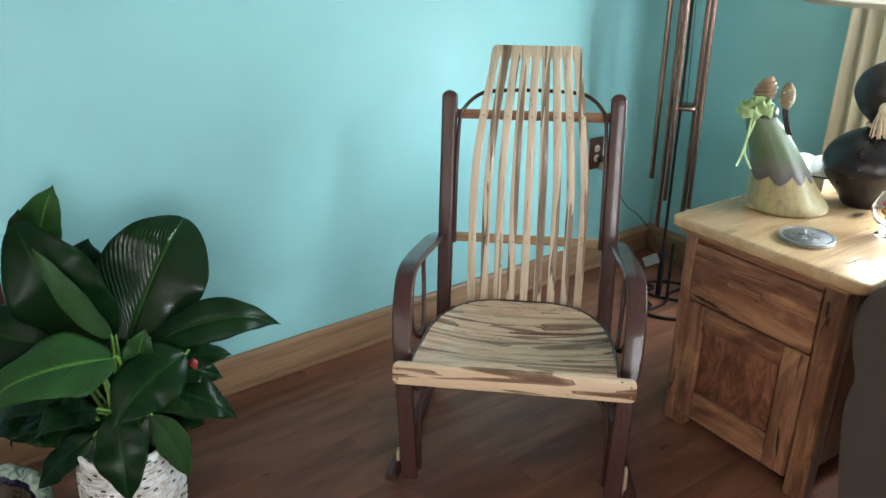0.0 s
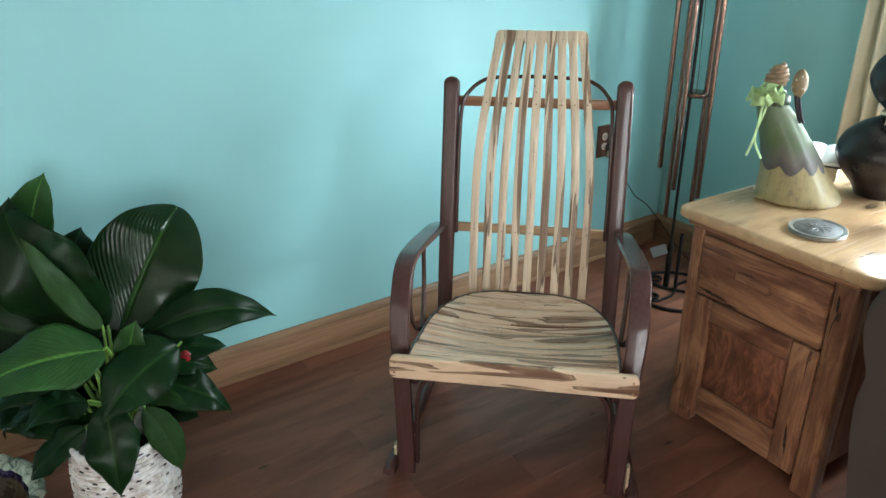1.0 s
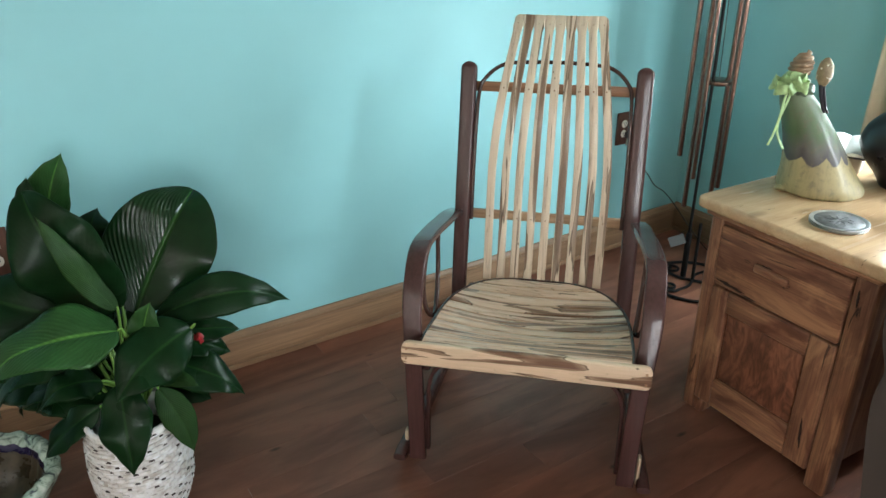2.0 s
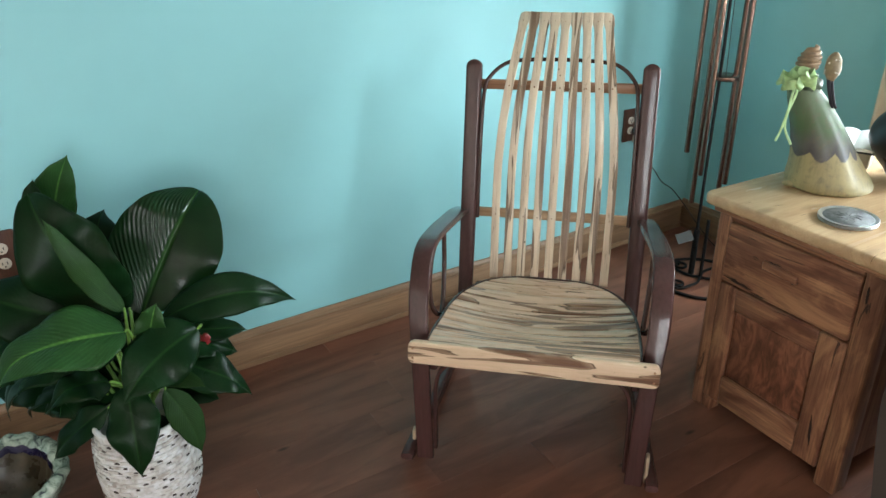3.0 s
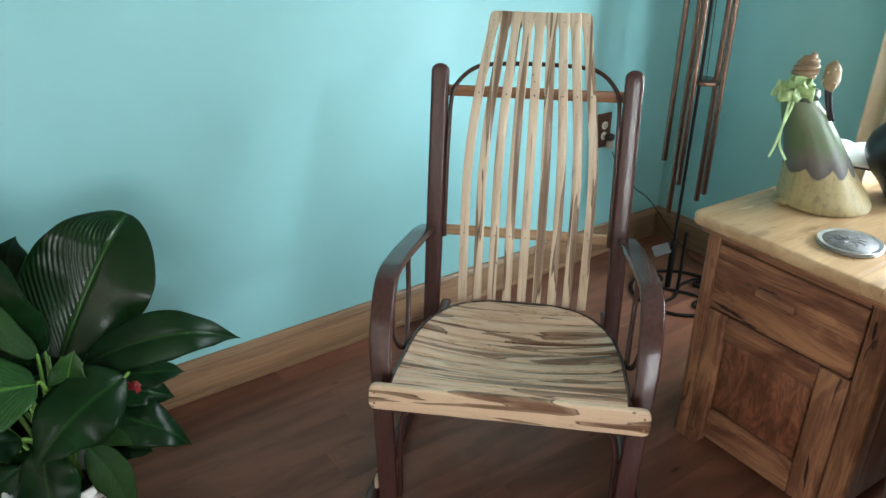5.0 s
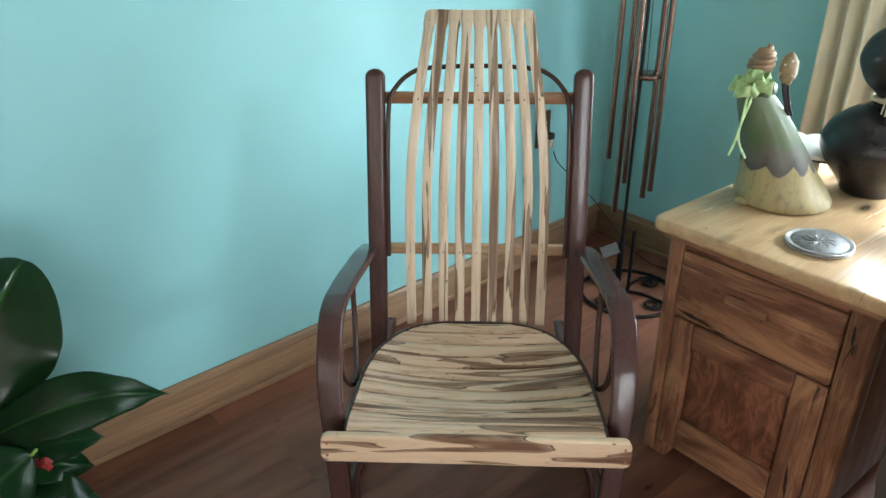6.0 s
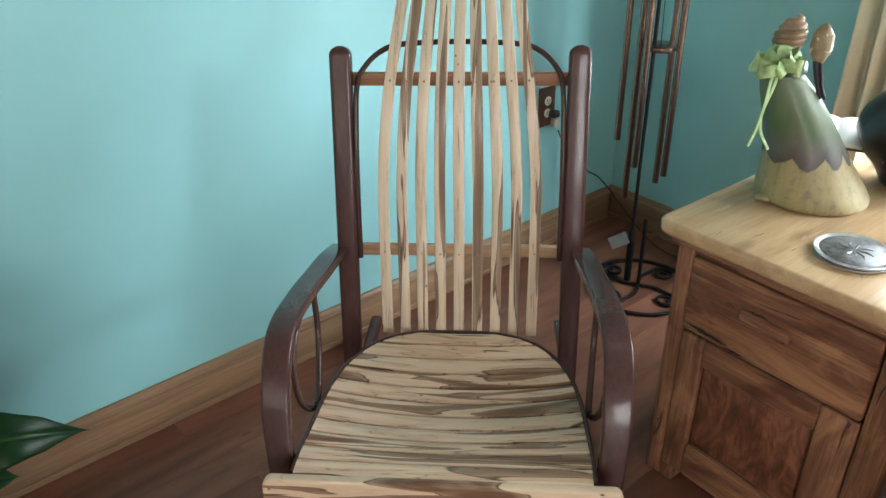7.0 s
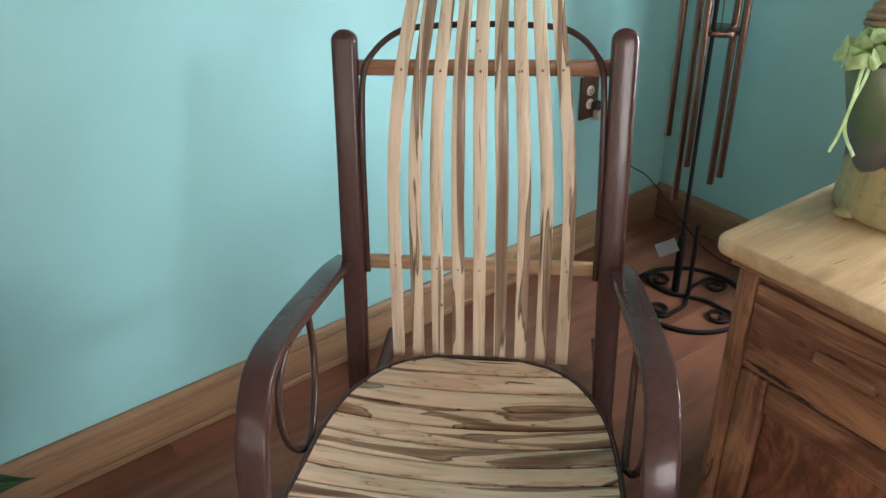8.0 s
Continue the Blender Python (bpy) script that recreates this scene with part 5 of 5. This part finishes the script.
# base, tip, width, way it faces, sag, fold, curl, material; then, for the near ones, peak, halves and ribs
LEAVES = [
    ((-0.913, 1.596, 0.518), (-0.806, 1.772, 0.797), 0.262, (0.36, -0.88, 0.35), -0.010, 0.26, 0.11, LEAF_RIBBED, 1.0, (1.06, 1.0), 0.0016),
    ((-0.939, 1.58, 0.540), (-1.083, 1.50, 0.852), 0.205, (0.1, -0.9, 0.5), 0.02, 0.28, 0.1, LEAF_DARK, 0.92, (1.05, 1.0), 0.0),
    ((-0.915, 1.531, 0.568), (-1.026, 1.476, 0.841), 0.060, (0.70, -0.6, 0.3), 0.006, 0.03, 0.0, LEAF_PALE, 0.62, (1.0, 1.0), 0.0),
    ((-0.870, 1.46, 0.556), (-1.120, 1.30, 0.520), 0.165, (0.25, -0.45, 0.85), 0.035, 0.22, 0.1, LEAF_MID, 0.60, (1.0, 1.0), 0.0),
    ((-0.850, 1.575, 0.522), (-0.544, 1.678, 0.574), 0.112, (0.15, -0.75, 0.62), 0.058, 0.18, 0.125, LEAF_DARK, 0.95, (1.0, 1.0), 0.0),
    ((-0.735, 1.54, 0.530), (-0.845, 1.36, 0.440), 0.155, (0.45, -0.45, 0.75), 0.02, 0.10, 0.0, LEAF_DARK),
    ((-0.885, 1.44, 0.420), (-0.832, 1.345, 0.238), 0.122, (0.25, -0.9, 0.35), 0.02, 0.12, 0.0, LEAF_DARK),
    ((-0.830, 1.50, 0.370), (-0.748, 1.478, 0.208), 0.080, (0.6, -0.7, 0.3), 0.012, 0.15, 0.0, LEAF_PALE),
    ((-0.870, 1.58, 0.405), (-0.655, 1.62, 0.305), 0.115, (0.3, -0.5, 0.8), 0.03, 0.12, 0.05, LEAF_DARK),
    ((-0.820, 1.64, 0.456), (-0.690, 1.70, 0.440), 0.070, (0.2, -0.6, 0.8), 0.012, 0.15, 0.0, LEAF_DARK),
    ((-1.178, 1.655, 0.607), (-1.106, 1.716, 0.908), 0.112, (0.6, -0.75, 0.2), -0.012, 0.12, 0.0, LEAF_MID, 0.9, (1.1, 0.9), 0.0),
    ((-1.185, 1.636, 0.615), (-1.176, 1.663, 0.858), 0.080, (0.1, -0.95, 0.2), 0.01, 0.2, 0.0, LEAF_DARK, 0.9, (1.0, 1.0), 0.0),
    ((-1.040, 1.66, 0.540), (-1.060, 1.72, 0.756), 0.150, (0.3, -0.95, 0.1), 0.0, 0.12, 0.1, LEAF_DARK),
    ((-0.990, 1.68, 0.600), (-0.984, 1.72, 0.755), 0.060, (0.4, -0.9, 0.1), 0.0, 0.2, 0.0, LEAF_DARK),
    ((-0.950, 1.50, 0.480), (-1.260, 1.42, 0.325), 0.120, (-0.1, -0.5, 0.85), 0.04, 0.15, 0.1, LEAF_DARK),
    ((-1.005, 1.55, 0.520), (-1.270, 1.48, 0.620), 0.190, (0.0, -0.75, 0.65), 0.02, 0.15, 0.1, LEAF_DARK),
    ((-0.985, 1.50, 0.370), (-1.270, 1.52, 0.248), 0.090, (-0.1, -0.4, 0.9), 0.04, 0.15, 0.05, LEAF_DARK),
    ((-0.966, 1.46, 0.330), (-1.126, 1.42, 0.190), 0.090, (-0.2, -0.7, 0.7), 0.02, 0.15, 0.0, LEAF_DARK),
    ((-0.822, 1.50, 0.400), (-0.695, 1.46, 0.424), 0.045, (0.3, -0.6, 0.7), 0.01, 0.2, 0.0, LEAF_PALE),
    ((-0.850, 1.50, 0.500), (-0.806, 1.50, 0.620), 0.070, (0.4, -0.85, 0.3), 0.01, 0.3, 0.0, LEAF_MID),
    ((-0.834, 1.60, 0.450), (-0.716, 1.685, 0.376), 0.075, (0.4, -0.5, 0.75), 0.02, 0.15, 0.0, LEAF_DARK),
    ((-0.862, 1.55, 0.345), (-0.745, 1.60, 0.280), 0.080, (0.4, -0.6, 0.7), 0.015, 0.15, 0.0, LEAF_DARK),
    ((-0.890, 1.60, 0.430), (-0.770, 1.72, 0.400), 0.120, (0.3, -0.5, 0.8), 0.02, 0.12, 0.0, LEAF_DARK),
    ((-0.930, 1.60, 0.400), (-1.060, 1.70, 0.480), 0.150, (0.1, -0.8, 0.5), 0.02, 0.15, 0.0, LEAF_DARK),
    ((-1.000, 1.60, 0.420), (-1.180, 1.66, 0.500), 0.150, (0.0, -0.8, 0.5), 0.02, 0.15, 0.0, LEAF_DARK),
    ((-0.950, 1.47, 0.400), (-1.040, 1.36, 0.420), 0.100, (0.0, -0.6, 0.8), 0.03, 0.15, 0.1, LEAF_DARK),
    # three extra leaves, added to darken the baseboard where the plant's shade falls
    ((-1.090, 1.51, 0.430), (-1.430, 1.53, 0.370), 0.170, (0.0, -0.6, 0.8), 0.03, 0.15, 0.05, LEAF_DARK),
    ((-1.080, 1.53, 0.350), (-1.400, 1.61, 0.285), 0.160, (0.0, -0.6, 0.8), 0.03, 0.15, 0.05, LEAF_DARK),
    ((-1.100, 1.57, 0.300), (-1.380, 1.68, 0.210), 0.150, (0.0, -0.6, 0.8), 0.03, 0.15, 0.05, LEAF_DARK),
    ((-0.980, 1.56, 0.420), (-1.300, 1.62, 0.400), 0.160, (0.0, -0.6, 0.8), 0.03, 0.15, 0.05, LEAF_DARK),
    ((-0.980, 1.54, 0.360), (-1.250, 1.60, 0.300), 0.140, (0.0, -0.6, 0.8), 0.03, 0.15, 0.05, LEAF_DARK),
    ((-0.960, 1.52, 0.335), (-1.190, 1.50, 0.265), 0.120, (-0.1, -0.6, 0.8), 0.03, 0.15, 0.0, LEAF_DARK),
    ((-1.000, 1.60, 0.345), (-1.320, 1.70, 0.340), 0.150, (0.0, -0.7, 0.7), 0.03, 0.15, 0.0, LEAF_DARK),
    ((-0.950, 1.60, 0.340), (-1.100, 1.72, 0.270), 0.140, (0.0, -0.7, 0.7), 0.02, 0.15, 0.0, LEAF_DARK),
    ((-0.960, 1.56, 0.380), (-0.930, 1.68, 0.520), 0.120, (0.3, -0.9, 0.3), 0.0, 0.15, 0.0, LEAF_DARK),
]


def peace_lily():
    root = thing("peace_lily", Matrix.Translation(CROWN), "leafy peace lily with broad glossy dark green leaves", "potted plant")
    back = Matrix.Translation(-CROWN)
    part("soil", between(Matrix.Translation((0, 0, -0.045)), lathe([(0.080, 0), (0.083, 0.012), (0.05, 0.02), (0.001, 0.022)], 28)), SOIL, root)
    rng = random.Random(6)
    for k, (base, tip, wide, normal, sag, fold, curl, mat, *more) in enumerate(LEAVES):
        bm = leaf_blade(base, tip, wide, normal, sag, fold, k, curl, *more)
        leaf = part("leaf", between(back, bm), mat, root, smooth=80)
        leaf.modifiers.new("thickness", "SOLIDIFY").thickness = 0.0011
        b = Vector(base)
        foot = CROWN + Vector((rng.uniform(-0.035, 0.035), rng.uniform(-0.035, 0.035), -0.02))
        way = (Vector(tip) - b).normalized()
        mid = foot.lerp(b, 0.55) + Vector((0, 0, 0.03)) - way * 0.02
        under = Vector(normal).normalized() * 0.004
        stalk = spline([foot, mid, b - way * 0.006 - under, b + way * 0.006 - under], 5)
        part("stalk", between(back, sweep(stalk, ring(0.0042, 8), scale=lambda t: (1.35 - 0.75 * t, 1.35 - 0.75 * t))), STEM, leaf)
    # a red ribbon tied low among the leaves
    p = Vector((-0.743, 1.562, 0.480))
    for d, s in (((1, 0.3, 0.10), 0.017), ((-0.8, 0.3, -0.2), 0.024), ((0.5, 0.2, -0.4), 0.018)):
        way = Vector(d).normalized()
        path = spline([p, p + way * s * 0.5 + Vector((0, 0, 0.012)), p + way * s], 5)
        part("red_ribbon", between(back, sweep(path, rounded(0.012, 0.003, 0.001, 1), (0, 0.4, 1))), RED, root, "small glossy red ribbon")


peace_lily()


# ---- a leafy glazed bowl on the floor ----
def cabbage_bowl():
    root = thing("ceramic_bowl", pose(-1.245, 1.345, 0), "cabbage-leaf glazed ceramic bowl in pale green and dark blue", "bowl")

    def frill(r, z, a):
        k = max(0, (z - 0.05) / 0.12)
        return r * (1 + 0.035 * k * math.sin(5 * a) + 0.016 * k * math.sin(19 * a + 1)), z + 0.006 * k * math.sin(7 * a + 0.7) + 0.003 * k * math.sin(23 * a)

    outer = [(0.075, 0.0), (0.085, 0.006), (0.10, 0.03), (0.125, 0.07), (0.150, 0.115), (0.167, 0.148), (0.173, 0.160), (0.171, 0.169), (0.162, 0.174), (0.148, 0.170), (0.134, 0.157)]
    part("bowl_body", lathe(outer, 96, wobble=frill, cap=False), BOWL_GLAZE, root, smooth=60)
    part("inner_rim", lathe([(0.134, 0.157), (0.131, 0.150), (0.128, 0.138)], 96, wobble=frill, cap=False), BOWL_BLUE, root, "dark blue glazed band inside the rim", smooth=60)
    inner = [(0.128, 0.138), (0.116, 0.10), (0.090, 0.06), (0.05, 0.035), (0.001, 0.030)]
    part("bowl_inside", lathe(inner, 96, wobble=frill, cap=False), BOWL_DARK, root, "dark brown and blue glazed inside", smooth=60)
    part("bowl_foot", lathe([(0.072, 0.0), (0.074, 0.004), (0.001, 0.006)], 40), BOWL_DARK, root)
    for k, a in enumerate((3.6, 4.5)):
        d = Vector((math.cos(a), math.sin(a), 0))
        bm = leaf_blade(d * 0.03 + Vector((0, 0, 0.05)), d * 0.12 + Vector((0, 0, 0.135)), 0.10, Vector((-d.x, -d.y, 0.9)), -0.012, 0.1, 40 + k)
        lf = part("inner_leaf", bm, BOWL_GLAZE, root, smooth=80)
        lf.modifiers.new("thickness", "SOLIDIFY").thickness = 0.005


cabbage_bowl()


# ---- floorboards: each its own board, along the left wall ----
def floorboards():
    root = thing("floor", ROOM, "brown hardwood plank floor with a satin finish", "floor", kind="structure")
    part("subfloor", box((LEN_R, LEN_L, 0.05), (LEN_R / 2, LEN_L / 2, -0.034), 0), FLOOR_WOOD, root, smooth=0)
    rng = random.Random(12)
    wide = 0.127
    count = round(LEN_R / wide)
    shared = {}
    for r in range(count):
        y = -0.05 - rng.uniform(0, 0.9)
        while y < LEN_L + 0.05:
            long = rng.choice((0.9, 1.25, 1.6, 2.0, 2.4))
            near, far = max(y, 0.0), min(y + long, LEN_L)
            size = round(far - near, 2)
            if size > 0.02:
                if size not in shared:
                    shared[size] = finish("floor_plank", box((wide - 0.0004, size - 0.0004, 0.012), (0, 0, -0.006), 0.0003, 1), FLOOR_WOOD, 40)
                ob = new("floor_plank", shared[size])
                ob.parent = root
                ob.location = (wide * (r + 0.5), (near + far) / 2, rng.uniform(-0.0001, 0))
            y += long


floorboards()
